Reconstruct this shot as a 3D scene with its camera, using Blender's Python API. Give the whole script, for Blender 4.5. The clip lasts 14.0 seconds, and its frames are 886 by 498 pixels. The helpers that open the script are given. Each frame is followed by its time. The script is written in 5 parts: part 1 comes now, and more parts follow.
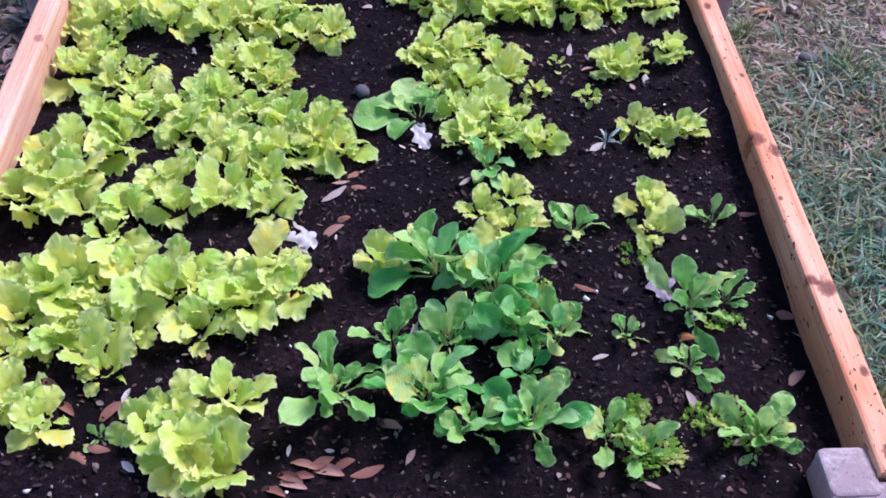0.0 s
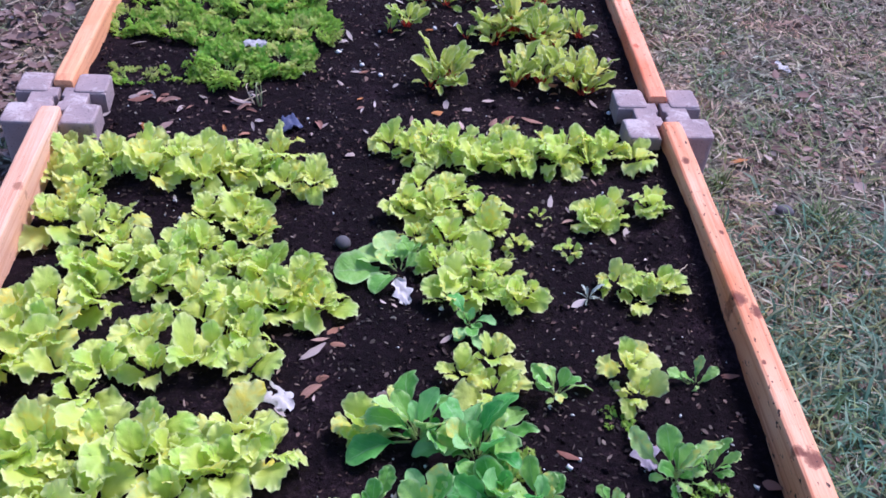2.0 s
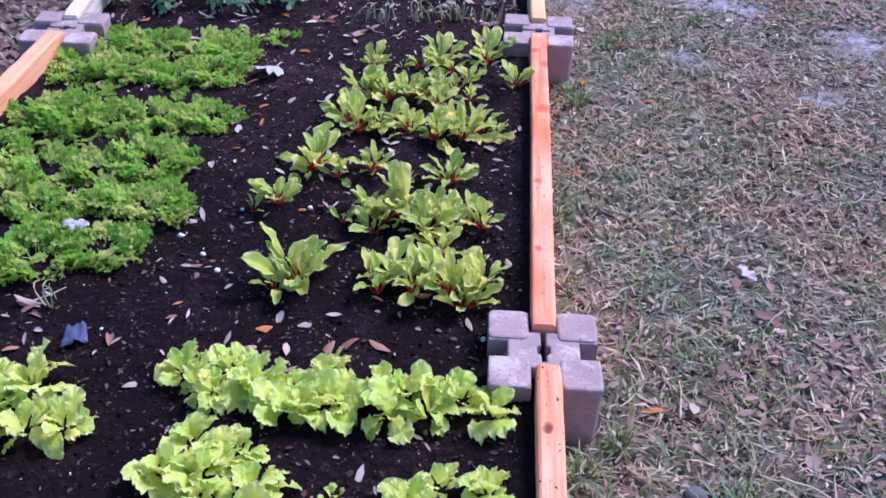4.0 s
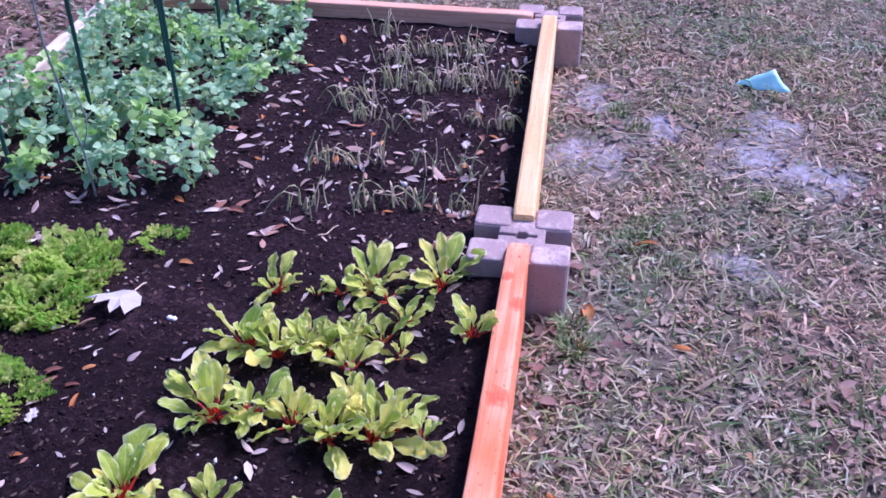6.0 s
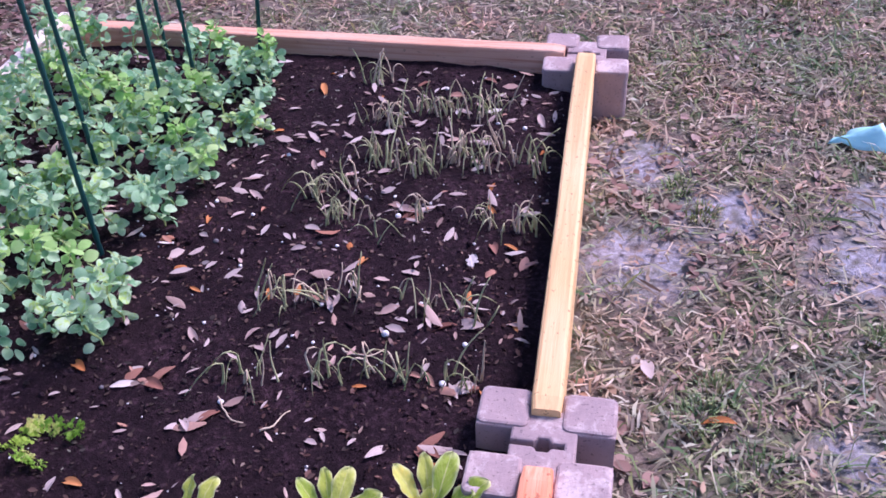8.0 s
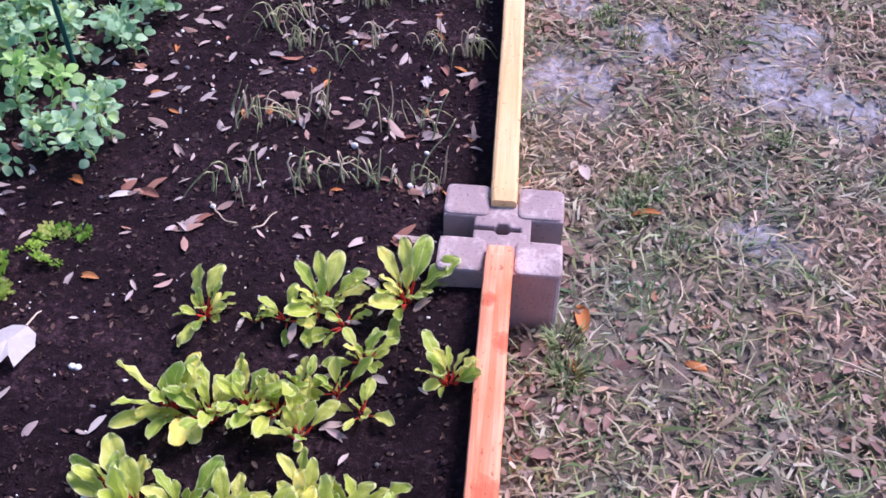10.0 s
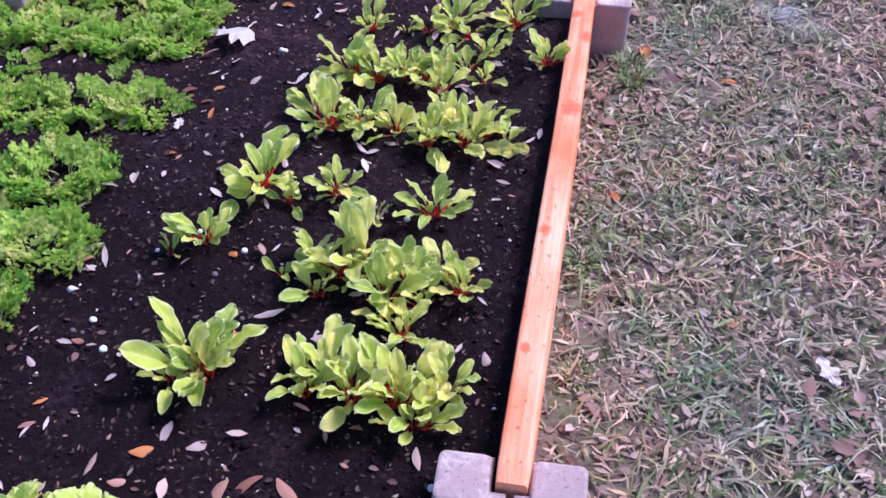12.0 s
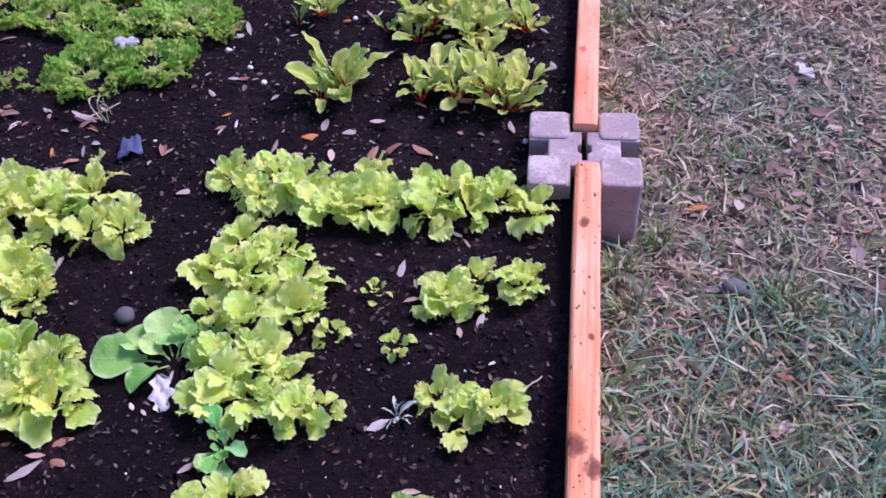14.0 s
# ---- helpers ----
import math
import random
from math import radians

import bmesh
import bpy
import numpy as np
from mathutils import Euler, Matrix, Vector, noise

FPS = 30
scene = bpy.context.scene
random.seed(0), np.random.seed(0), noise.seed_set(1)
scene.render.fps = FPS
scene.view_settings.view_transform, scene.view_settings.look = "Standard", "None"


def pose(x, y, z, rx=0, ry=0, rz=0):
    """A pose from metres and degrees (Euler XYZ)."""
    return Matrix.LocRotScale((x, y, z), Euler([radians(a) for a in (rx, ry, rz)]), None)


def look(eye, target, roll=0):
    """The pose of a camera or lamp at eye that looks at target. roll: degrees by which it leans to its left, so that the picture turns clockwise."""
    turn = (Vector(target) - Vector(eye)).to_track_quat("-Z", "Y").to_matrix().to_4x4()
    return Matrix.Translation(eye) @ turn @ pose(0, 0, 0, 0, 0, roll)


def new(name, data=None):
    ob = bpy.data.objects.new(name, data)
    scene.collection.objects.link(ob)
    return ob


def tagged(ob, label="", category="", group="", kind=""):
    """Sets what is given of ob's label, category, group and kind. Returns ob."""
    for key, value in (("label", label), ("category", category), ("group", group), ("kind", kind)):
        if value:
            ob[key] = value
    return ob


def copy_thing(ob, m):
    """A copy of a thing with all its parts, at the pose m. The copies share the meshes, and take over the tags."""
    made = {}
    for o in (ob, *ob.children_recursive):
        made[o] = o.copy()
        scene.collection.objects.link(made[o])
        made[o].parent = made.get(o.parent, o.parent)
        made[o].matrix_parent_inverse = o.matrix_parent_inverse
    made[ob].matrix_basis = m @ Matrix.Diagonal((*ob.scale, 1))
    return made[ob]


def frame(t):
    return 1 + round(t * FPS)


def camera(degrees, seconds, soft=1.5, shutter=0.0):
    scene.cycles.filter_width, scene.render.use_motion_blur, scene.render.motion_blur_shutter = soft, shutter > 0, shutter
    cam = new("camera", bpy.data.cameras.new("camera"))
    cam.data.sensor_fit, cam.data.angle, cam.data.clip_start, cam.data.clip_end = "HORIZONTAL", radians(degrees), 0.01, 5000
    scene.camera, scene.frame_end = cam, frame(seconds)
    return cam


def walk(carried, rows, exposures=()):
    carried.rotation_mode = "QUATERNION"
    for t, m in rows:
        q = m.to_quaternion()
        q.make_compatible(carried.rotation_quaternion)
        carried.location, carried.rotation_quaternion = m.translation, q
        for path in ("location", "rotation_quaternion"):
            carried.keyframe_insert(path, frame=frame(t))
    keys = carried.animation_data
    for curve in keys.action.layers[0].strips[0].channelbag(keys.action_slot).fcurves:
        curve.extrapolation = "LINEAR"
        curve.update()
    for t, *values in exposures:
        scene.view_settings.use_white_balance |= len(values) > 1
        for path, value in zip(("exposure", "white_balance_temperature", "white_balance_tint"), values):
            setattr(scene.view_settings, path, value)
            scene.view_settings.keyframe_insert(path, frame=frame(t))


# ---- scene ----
cam = camera(49.0, 14.0, 1.65)
PATH = [
    (0, (-0.692, 0.18, 1.321), (-0.57, 1.512, -0.165), 3.0),
    (0.5, (-0.7, 0.184, 1.328), (-0.566, 1.514, -0.161), 3.5),
    (1, (-0.707, 0.19, 1.334), (-0.563, 1.546, -0.129), 3.8),
    (1.5, (-0.711, 0.212, 1.347), (-0.553, 1.623, -0.062), 4.2),
    (2, (-0.7, 0.263, 1.373), (-0.526, 1.745, 0.04), 4.7),
    (2.5, (-0.622, 0.341, 1.4), (-0.47, 1.886, 0.139), 4.7),
    (3, (-0.466, 0.457, 1.396), (-0.385, 2.044, 0.182), 3.7),
    (3.2, (-0.406, 0.517, 1.392), (-0.342, 2.106, 0.18), 3.8),
    (5.3, (0.131, 1.451, 1.186), (-0.109, 3.069, 0.035), -1.0),
    (5.5, (0.103, 1.548, 1.184), (-0.123, 3.178, 0.048), -0.4),
    (6, (0.095, 1.834, 1.194), (-0.149, 3.472, 0.073), -0.1),
    (6.5, (0.13, 2.096, 1.193), (-0.184, 3.735, 0.092), -1.7),
    (7, (0.142, 2.341, 1.18), (-0.236, 3.968, 0.08), -3.4),
    (7.2, (0.139, 2.426, 1.172), (-0.258, 4.043, 0.064), -4.0),
    (9.3, (-0.025, 2.585, 1.204), (-0.123, 3.982, -0.224), 1.0),
    (9.5, (-0.018, 2.512, 1.214), (-0.098, 3.897, -0.227), 1.2),
    (10, (0.013, 2.323, 1.244), (-0.107, 3.713, -0.189), 0.3),
    (10.5, (0.081, 2.121, 1.244), (-0.161, 3.489, -0.195), -3.8),
    (11, (0.053, 1.93, 1.23), (-0.211, 3.258, -0.242), -5.6),
    (11.5, (0.009, 1.752, 1.253), (-0.246, 3.084, -0.217), -4.3),
    (12, (0.041, 1.494, 1.247), (-0.218, 2.879, -0.172), -1.0),
    (12.5, (0.035, 1.263, 1.252), (-0.201, 2.629, -0.189), 0.3),
    (13, (-0.057, 1.083, 1.225), (-0.247, 2.419, -0.251), -2.4),
    (13.5, (-0.078, 0.928, 1.264), (-0.281, 2.284, -0.192), -3.4),
    (14, (-0.055, 0.78, 1.283), (-0.27, 2.135, -0.173), -3.7),
]
walk(cam, [(t, look(eye, target, roll)) for t, eye, target, roll in PATH], [(0.0, 0.62, 5160, 24), (3.2, 0.60, 5060, 23), (5.3, 0.78, 5000, 38), (7.2, 0.74, 5330, 42), (9.3, 0.78, 5550, 32), (11.8, 0.84, 5270, 30), (13.3, 0.60, 5230, 34), (14.0, 0.58, 5170, 36)])

# ---- light ----
SUN_AZ, SUN_EL = 52.0, 50.0   # degrees: from +y towards +x, and above the lawn
world = bpy.data.worlds.new("sky")
world.use_nodes = True
scene.world = world
wn, wl = world.node_tree.nodes, world.node_tree.links
sky = wn.new("ShaderNodeTexSky")
sky.sky_type = "NISHITA"
sky.sun_disc = False
sky.sun_elevation = radians(SUN_EL)
sky.sun_rotation = radians(SUN_AZ)
sky.dust_density = 1.0
wl.new(sky.outputs[0], wn["Background"].inputs[0])
wn["Background"].inputs[1].default_value = 0.115
sun = new("sun", bpy.data.lights.new("sun", "SUN"))
sun.data.energy, sun.data.angle, sun.data.color = 3.5, radians(22), (1.0, 0.86, 0.80)
_dir = Vector((math.sin(radians(SUN_AZ)) * math.cos(radians(SUN_EL)), math.cos(radians(SUN_AZ)) * math.cos(radians(SUN_EL)), math.sin(radians(SUN_EL))))
sun.matrix_world = look(_dir * 20, (0, 0, 0))


# ---- materials ----
class Mat:
    """A node material with brief helpers for its nodes."""

    def __init__(self, name, rough=0.8, spec=0.3):
        self.m = bpy.data.materials.new(name)
        self.m.use_nodes = True
        self.n, self.l = self.m.node_tree.nodes, self.m.node_tree.links
        self.b = self.n["Principled BSDF"]
        self.b.inputs["Roughness"].default_value = rough
        self.b.inputs["Specular IOR Level"].default_value = spec
        self.coord = None

    def node(self, kind, operation="", attribute_name=""):
        n = self.n.new("ShaderNode" + kind)
        if operation:
            n.operation = operation
        if attribute_name:
            n.attribute_name = attribute_name
        return n

    def put(self, sock, v):
        if isinstance(v, bpy.types.NodeSocket):
            self.l.new(v, sock)
        elif v is not None:
            sock.default_value = v

    def space(self, which="Object", scale=(1, 1, 1), rot=(0, 0, 0)):
        c = self.node("TexCoord")
        mp = self.node("Mapping")
        self.l.new(c.outputs[which], mp.inputs[0])
        mp.inputs["Scale"].default_value = scale
        mp.inputs["Rotation"].default_value = rot
        return mp.outputs[0]

    def noise(self, scale, vec=None, detail=4.0, rough=0.6, distort=0.0):
        n = self.node("TexNoise")
        n.inputs["Scale"].default_value = scale
        n.inputs["Detail"].default_value = detail
        n.inputs["Roughness"].default_value = rough
        n.inputs["Distortion"].default_value = distort
        if vec is not None:
            self.l.new(vec, n.inputs["Vector"])
        return n.outputs[0]

    def ramp(self, fac, *stops):
        n = self.node("ValToRGB")
        e = n.color_ramp.elements
        while len(e) < len(stops):
            e.new(0.5)
        for k, (p, c) in enumerate(stops):
            e[k].position = p
            e[k].color = (*c, 1) if len(c) == 3 else c
        self.put(n.inputs[0], fac)
        return n.outputs[0]

    def mix(self, fac, a, b, blend="MIX"):
        n = self.node("Mix")
        n.data_type, n.blend_type = "RGBA", blend
        self.put(n.inputs[0], fac)
        self.put(n.inputs[6], (*a, 1) if isinstance(a, tuple) else a)
        self.put(n.inputs[7], (*b, 1) if isinstance(b, tuple) else b)
        return n.outputs[2]

    def math(self, op, a, b=None, clamp=False):
        n = self.node("Math", op)
        n.use_clamp = clamp
        self.put(n.inputs[0], a)
        self.put(n.inputs[1], b)
        return n.outputs[0]

    def rand(self):
        return self.node("ObjectInfo").outputs["Random"]

    def island(self):
        return self.node("NewGeometry").outputs["Random Per Island"]

    def attr(self, name):
        return self.node("Attribute", attribute_name=name).outputs["Fac"]

    def colour(self, c):
        self.put(self.b.inputs["Base Color"], (*c, 1) if isinstance(c, tuple) else c)
        return self

    def bump(self, h, strength=0.3, dist=0.002):
        n = self.node("Bump")
        n.inputs["Strength"].default_value = strength
        n.inputs["Distance"].default_value = dist
        self.put(n.inputs["Height"], h)
        self.l.new(n.outputs[0], self.b.inputs["Normal"])
        return self

    def thin(self, colour, share=0.35):
        """Lets light through a leaf."""
        t = self.node("BsdfTranslucent")
        self.put(t.inputs[0], colour)
        mx = self.node("MixShader")
        mx.inputs[0].default_value = share
        self.l.new(self.b.outputs[0], mx.inputs[1])
        self.l.new(t.outputs[0], mx.inputs[2])
        self.l.new(mx.outputs[0], self.n["Material Output"].inputs[0])
        return self


def leaf_material(name, dark, mid, light, rib, rough=0.42, share=0.3, rib_width=0.10, veins=7.0, rib_share=0.6, crinkle=9.0, vein_share=0.10, edge=None, old=None, foot=None):
    """A leaf: darker body, paler midrib and side veins, blotches, a tone of its own for each leaf."""
    m = Mat(name, rough, 0.35)
    uv = m.node("UVMap").outputs[0]
    sep = m.node("SeparateXYZ")
    m.l.new(uv, sep.inputs[0])
    along, across = sep.outputs[0], m.math("ABSOLUTE", m.math("SUBTRACT", sep.outputs[1], 0.5))
    blot = m.noise(4.0, m.space(), 4.0)
    body = m.ramp(m.math("ADD", m.math("MULTIPLY", m.rand(), 0.65), m.math("MULTIPLY", blot, 0.4)), (0.12, dark), (0.5, mid), (0.95, light))
    if foot:
        body = m.mix(m.math("MULTIPLY", m.ramp(along, (0.15, (1, 1, 1)), (0.75, (0, 0, 0))), 0.6), body, foot)
    if edge:
        e = m.ramp(m.math("MAXIMUM", m.math("MULTIPLY", across, 2.0), along), (0.72, (0, 0, 0)), (1.0, (1, 1, 1)))
        body = m.mix(m.math("MULTIPLY", e, 0.7), body, edge)
    if old:
        o = m.ramp(m.math("MULTIPLY", m.noise(3.0, m.space(), 2.0), m.rand()), (0.42, (0, 0, 0)), (0.58, (1, 1, 1)))
        body = m.mix(o, body, old)
    side = m.math("SINE", m.math("MULTIPLY", m.math("SUBTRACT", m.math("MULTIPLY", along, veins), m.math("MULTIPLY", across, 5.0)), 6.283))
    sv = m.ramp(side, (0.86, (0, 0, 0)), (1.0, (1, 1, 1)))
    rb = m.ramp(m.math("DIVIDE", across, m.math("SUBTRACT", rib_width * 1.1, m.math("MULTIPLY", along, rib_width))), (0.25, (1, 1, 1)), (0.6, (0, 0, 0)))
    col = m.mix(m.math("MULTIPLY", sv, vein_share), body, rib)
    col = m.mix(m.math("MULTIPLY", rb, rib_share), col, rib)
    m.colour(col).bump(m.math("ADD", m.math("MULTIPLY", sv, -2.5 * vein_share), m.noise(crinkle, m.space(), 3.0)), 0.30, 0.008)
    return m.thin(col, share).m


M_LETTUCE = leaf_material("lettuce_leaf", (0.41, 0.69, 0.10), (0.69, 0.83, 0.18), (0.87, 0.89, 0.30), (0.76, 0.83, 0.30), rough=0.44, share=0.45, rib_share=0.14, crinkle=6.0, vein_share=0.03, edge=(0.91, 0.92, 0.48), old=(0.90, 0.80, 0.10), foot=(0.72, 0.76, 0.08))
M_SPINACH = leaf_material("spinach_leaf", (0.05, 0.31, 0.05), (0.17, 0.52, 0.10), (0.50, 0.73, 0.32), (0.46, 0.70, 0.34), rough=0.36, share=0.36, rib_width=0.08, rib_share=0.35, edge=(0.30, 0.60, 0.20))
M_SPINACH_PALE = leaf_material("pale_spinach_leaf", (0.13, 0.42, 0.06), (0.34, 0.62, 0.12), (0.60, 0.76, 0.28), (0.54, 0.72, 0.34), rough=0.40, share=0.36, rib_width=0.08, rib_share=0.35, edge=(0.58, 0.74, 0.36), old=(0.72, 0.70, 0.14))
M_BEET = leaf_material("beet_leaf", (0.27, 0.45, 0.05), (0.56, 0.66, 0.09), (0.78, 0.77, 0.20), (0.82, 0.80, 0.36), rough=0.36, share=0.40, rib_width=0.09, veins=6.0, rib_share=0.6, vein_share=0.22, edge=(0.84, 0.84, 0.50), old=(0.86, 0.76, 0.14))
M_CARROT = leaf_material("carrot_leaf", (0.18, 0.45, 0.05), (0.47, 0.66, 0.10), (0.72, 0.75, 0.28), (0.4, 0.6, 0.12), rough=0.55, share=0.54, old=(0.72, 0.68, 0.24))
M_PEA = leaf_material("pea_leaf", (0.11, 0.32, 0.15), (0.33, 0.57, 0.30), (0.58, 0.74, 0.48), (0.48, 0.64, 0.42), rough=0.40, share=0.34, rib_width=0.06, rib_share=0.35, edge=(0.46, 0.64, 0.42), old=(0.44, 0.66, 0.14))
M_PEA_YOUNG = leaf_material("young_pea_leaf", (0.22, 0.50, 0.10), (0.38, 0.64, 0.18), (0.56, 0.76, 0.32), (0.48, 0.66, 0.28), rough=0.42, share=0.4, rib_width=0.06, rib_share=0.3)


def plain(name, a, b, rough=0.6, scale=40.0, share=0.0):
    m = Mat(name, rough)
    c = m.mix(m.math("ADD", m.math("MULTIPLY", m.noise(scale, m.space()), 0.6), m.math("MULTIPLY", m.rand(), 0.5), True), a, b)
    m.colour(c).bump(m.noise(scale * 4, m.space()), 0.3, 0.001)
    if share:
        m.thin(c, share)
    return m.m


M_RED_STALK = plain("red_stalk", (0.36, 0.012, 0.015), (0.70, 0.07, 0.03), 0.35)
M_PALE_STALK = plain("pale_stalk", (0.30, 0.42, 0.10), (0.48, 0.55, 0.22), 0.45)
M_ONION = plain("onion_blade", (0.28, 0.35, 0.14), (0.60, 0.58, 0.34), 0.45, share=0.15)
M_STRAW = plain("dry_stalk", (0.44, 0.33, 0.22), (0.66, 0.55, 0.40), 0.8)
M_STAKE = plain("green_coating", (0.006, 0.035, 0.03), (0.012, 0.07, 0.065), 0.35)
M_WIRE = plain("grey_green_wire", (0.10, 0.14, 0.14), (0.26, 0.31, 0.30), 0.5)
M_SCRAP = plain("dark_blue_scrap", (0.03, 0.035, 0.085), (0.08, 0.09, 0.17), 0.5, 30.0)
M_WITHERED = plain("withered_leaf", (0.40, 0.46, 0.37), (0.60, 0.64, 0.55), 0.6, 60.0, share=0.2)
M_STONE = plain("grey_stone", (0.07, 0.065, 0.07), (0.14, 0.13, 0.14), 0.8)
M_PAPER = plain("blue_wrapper", (0.26, 0.68, 0.70), (0.58, 0.88, 0.86), 0.4, 12.0)


def dry_leaf_material(name, stops, islands=False):
    m = Mat(name, 0.75)
    r = m.island() if islands else m.rand()
    c = m.ramp(r, *stops)
    c = m.mix(m.math("MULTIPLY", m.noise(60.0, m.space(), 5.0), 0.35), c, (0.14, 0.09, 0.07))
    m.colour(c).bump(m.noise(200.0, m.space()), 0.4, 0.001)
    return m.thin(c, 0.12).m


DRY = ((0.0, (0.30, 0.18, 0.14)), (0.2, (0.52, 0.42, 0.38)), (0.4, (0.38, 0.29, 0.27)), (0.6, (0.60, 0.50, 0.46)), (0.74, (0.46, 0.19, 0.11)), (0.85, (0.30, 0.14, 0.11)), (1.0, (0.74, 0.68, 0.63)))
M_DRY = dry_leaf_material("dry_leaf", DRY)
M_DRY_MANY = dry_leaf_material("dry_litter", ((0.0, (0.26, 0.19, 0.14)), (0.3, (0.38, 0.31, 0.24)), (0.55, (0.33, 0.27, 0.22)), (0.75, (0.47, 0.39, 0.31)), (0.88, (0.40, 0.20, 0.11)), (1.0, (0.58, 0.51, 0.44))), True)
M_DRY_PALE = dry_leaf_material("pale_litter", ((0.0, (0.34, 0.22, 0.18)), (0.25, (0.56, 0.47, 0.43)), (0.5, (0.44, 0.36, 0.33)), (0.7, (0.66, 0.58, 0.53)), (0.85, (0.46, 0.22, 0.14)), (1.0, (0.76, 0.70, 0.66))), True)
M_DRY_DARK = dry_leaf_material("dark_litter", ((0.0, (0.10, 0.06, 0.05)), (0.4, (0.20, 0.12, 0.10)), (0.75, (0.30, 0.20, 0.17)), (1.0, (0.44, 0.34, 0.30))), True)
M_DRY_RUSSET = dry_leaf_material("russet_litter", ((0.0, (0.11, 0.065, 0.055)), (0.35, (0.22, 0.13, 0.105)), (0.65, (0.33, 0.20, 0.16)), (0.85, (0.42, 0.29, 0.24)), (1.0, (0.56, 0.46, 0.40))), True)
M_DRY_TAN = dry_leaf_material("tan_litter", ((0.0, (0.27, 0.21, 0.15)), (0.35, (0.40, 0.32, 0.23)), (0.65, (0.52, 0.43, 0.32)), (0.85, (0.50, 0.34, 0.22)), (1.0, (0.72, 0.63, 0.50))), True)
M_RUSSET = dry_leaf_material("russet_dry_leaf", ((0.0, (0.26, 0.10, 0.07)), (0.5, (0.38, 0.18, 0.12)), (1.0, (0.48, 0.29, 0.22))))
M_ORANGE = dry_leaf_material("orange_dry_leaf", ((0.0, (0.50, 0.17, 0.04)), (1.0, (0.62, 0.26, 0.08))))
M_WHITE_LEAF = dry_leaf_material("bleached_leaf", ((0.0, (0.56, 0.53, 0.52)), (1.0, (0.70, 0.67, 0.66))))
M_WHITE_BLADE = dry_leaf_material("white_leaf_blade", ((0.0, (0.78, 0.75, 0.73)), (1.0, (0.86, 0.84, 0.82))))
M_LILAC_LEAF = dry_leaf_material("lilac_grey_leaf", ((0.0, (0.36, 0.31, 0.38)), (1.0, (0.44, 0.38, 0.46))))


def wood_material(name, a, b, late, knot, spots=0.5, knots=()):
    """Sawn softwood with its grain along the plank's own y."""
    m = Mat(name, 0.62, 0.25)
    off = m.node("VectorMath", operation="ADD")
    comb = m.node("CombineXYZ")
    m.put(comb.inputs[1], m.math("MULTIPLY", m.rand(), 31.0))
    m.l.new(m.space(), off.inputs[0])
    m.l.new(comb.outputs[0], off.inputs[1])

    def stretched(sc):
        mp = m.node("Mapping")
        m.l.new(off.outputs[0], mp.inputs[0])
        mp.inputs["Scale"].default_value = sc
        return mp.outputs[0]
    broad = m.noise(1.0, stretched((9, 3.2, 9)), 3.0)
    grain = m.noise(1.0, stretched((260, 7, 260)), 4.0, 0.7, 0.4)
    ring = m.noise(1.0, stretched((70, 2.0, 70)), 2.0, 0.5, 1.2)
    c = m.mix(m.ramp(broad, (0.3, (0, 0, 0)), (0.7, (1, 1, 1))), a, b)
    c = m.mix(m.math("MULTIPLY", m.ramp(ring, (0.48, (0, 0, 0)), (0.66, (1, 1, 1))), 0.55), c, late)
    c = m.mix(m.math("MULTIPLY", m.ramp(grain, (0.5, (0, 0, 0)), (0.72, (1, 1, 1))), 0.45), c, late)
    wob = m.math("MULTIPLY", m.math("SUBTRACT", m.noise(60.0, off.outputs[0], 4.0), 0.5), 1.6)
    for kx, ky, kr in knots:
        d = m.node("VectorMath", "SUBTRACT")
        m.l.new(m.space(), d.inputs[0])
        d.inputs[1].default_value = (kx, ky, 0)
        sc = m.node("VectorMath", "MULTIPLY")
        m.l.new(d.outputs[0], sc.inputs[0])
        sc.inputs[1].default_value = (1.15 / kr, 0.85 / kr, 0.25 / kr)
        ln = m.node("VectorMath", "LENGTH")
        m.l.new(sc.outputs[0], ln.inputs[0])
        k = m.ramp(m.math("ADD", ln.outputs["Value"], wob), (0.5, (1, 1, 1)), (0.95, (0.45, 0.45, 0.45)), (1.7, (0, 0, 0)))
        c = m.mix(m.math("MULTIPLY", k, 0.9), c, knot)
    sp = m.ramp(m.noise(1.0, stretched((120, 70, 120)), 2.0), (0.655, (0, 0, 0)), (0.68, (1, 1, 1)))
    c = m.mix(m.math("MULTIPLY", sp, spots), c, (0.03, 0.018, 0.012))
    m.colour(c).bump(m.math("ADD", grain, m.math("MULTIPLY", ring, 0.5)), 0.5, 0.0015)
    return m.m


M_WOOD_SALMON = wood_material("knotty_salmon_pine", (0.68, 0.24, 0.095), (0.84, 0.46, 0.28), (0.48, 0.11, 0.035), (0.13, 0.026, 0.012), 1.0,
                              [(-0.012, 0.055, 0.018), (0.014, 0.022, 0.016), (0.006, -0.30, 0.021), (-0.012, -0.285, 0.012), (-0.004, 0.475, 0.012), (0.010, -0.46, 0.009), (0.0, -0.60, 0.015), (-0.012, -0.10, 0.005), (0.008, 0.24, 0.006)])
M_WOOD_ORANGE = wood_material("orange_pine", (0.80, 0.17, 0.06), (0.90, 0.49, 0.30), (0.66, 0.13, 0.04), (0.52, 0.11, 0.045), 0.5, [(0.006, 0.18, 0.022), (-0.008, -0.15, 0.012), (0.014, 0.42, 0.018), (-0.012, 0.50, 0.014), (-0.01, -0.40, 0.01)])
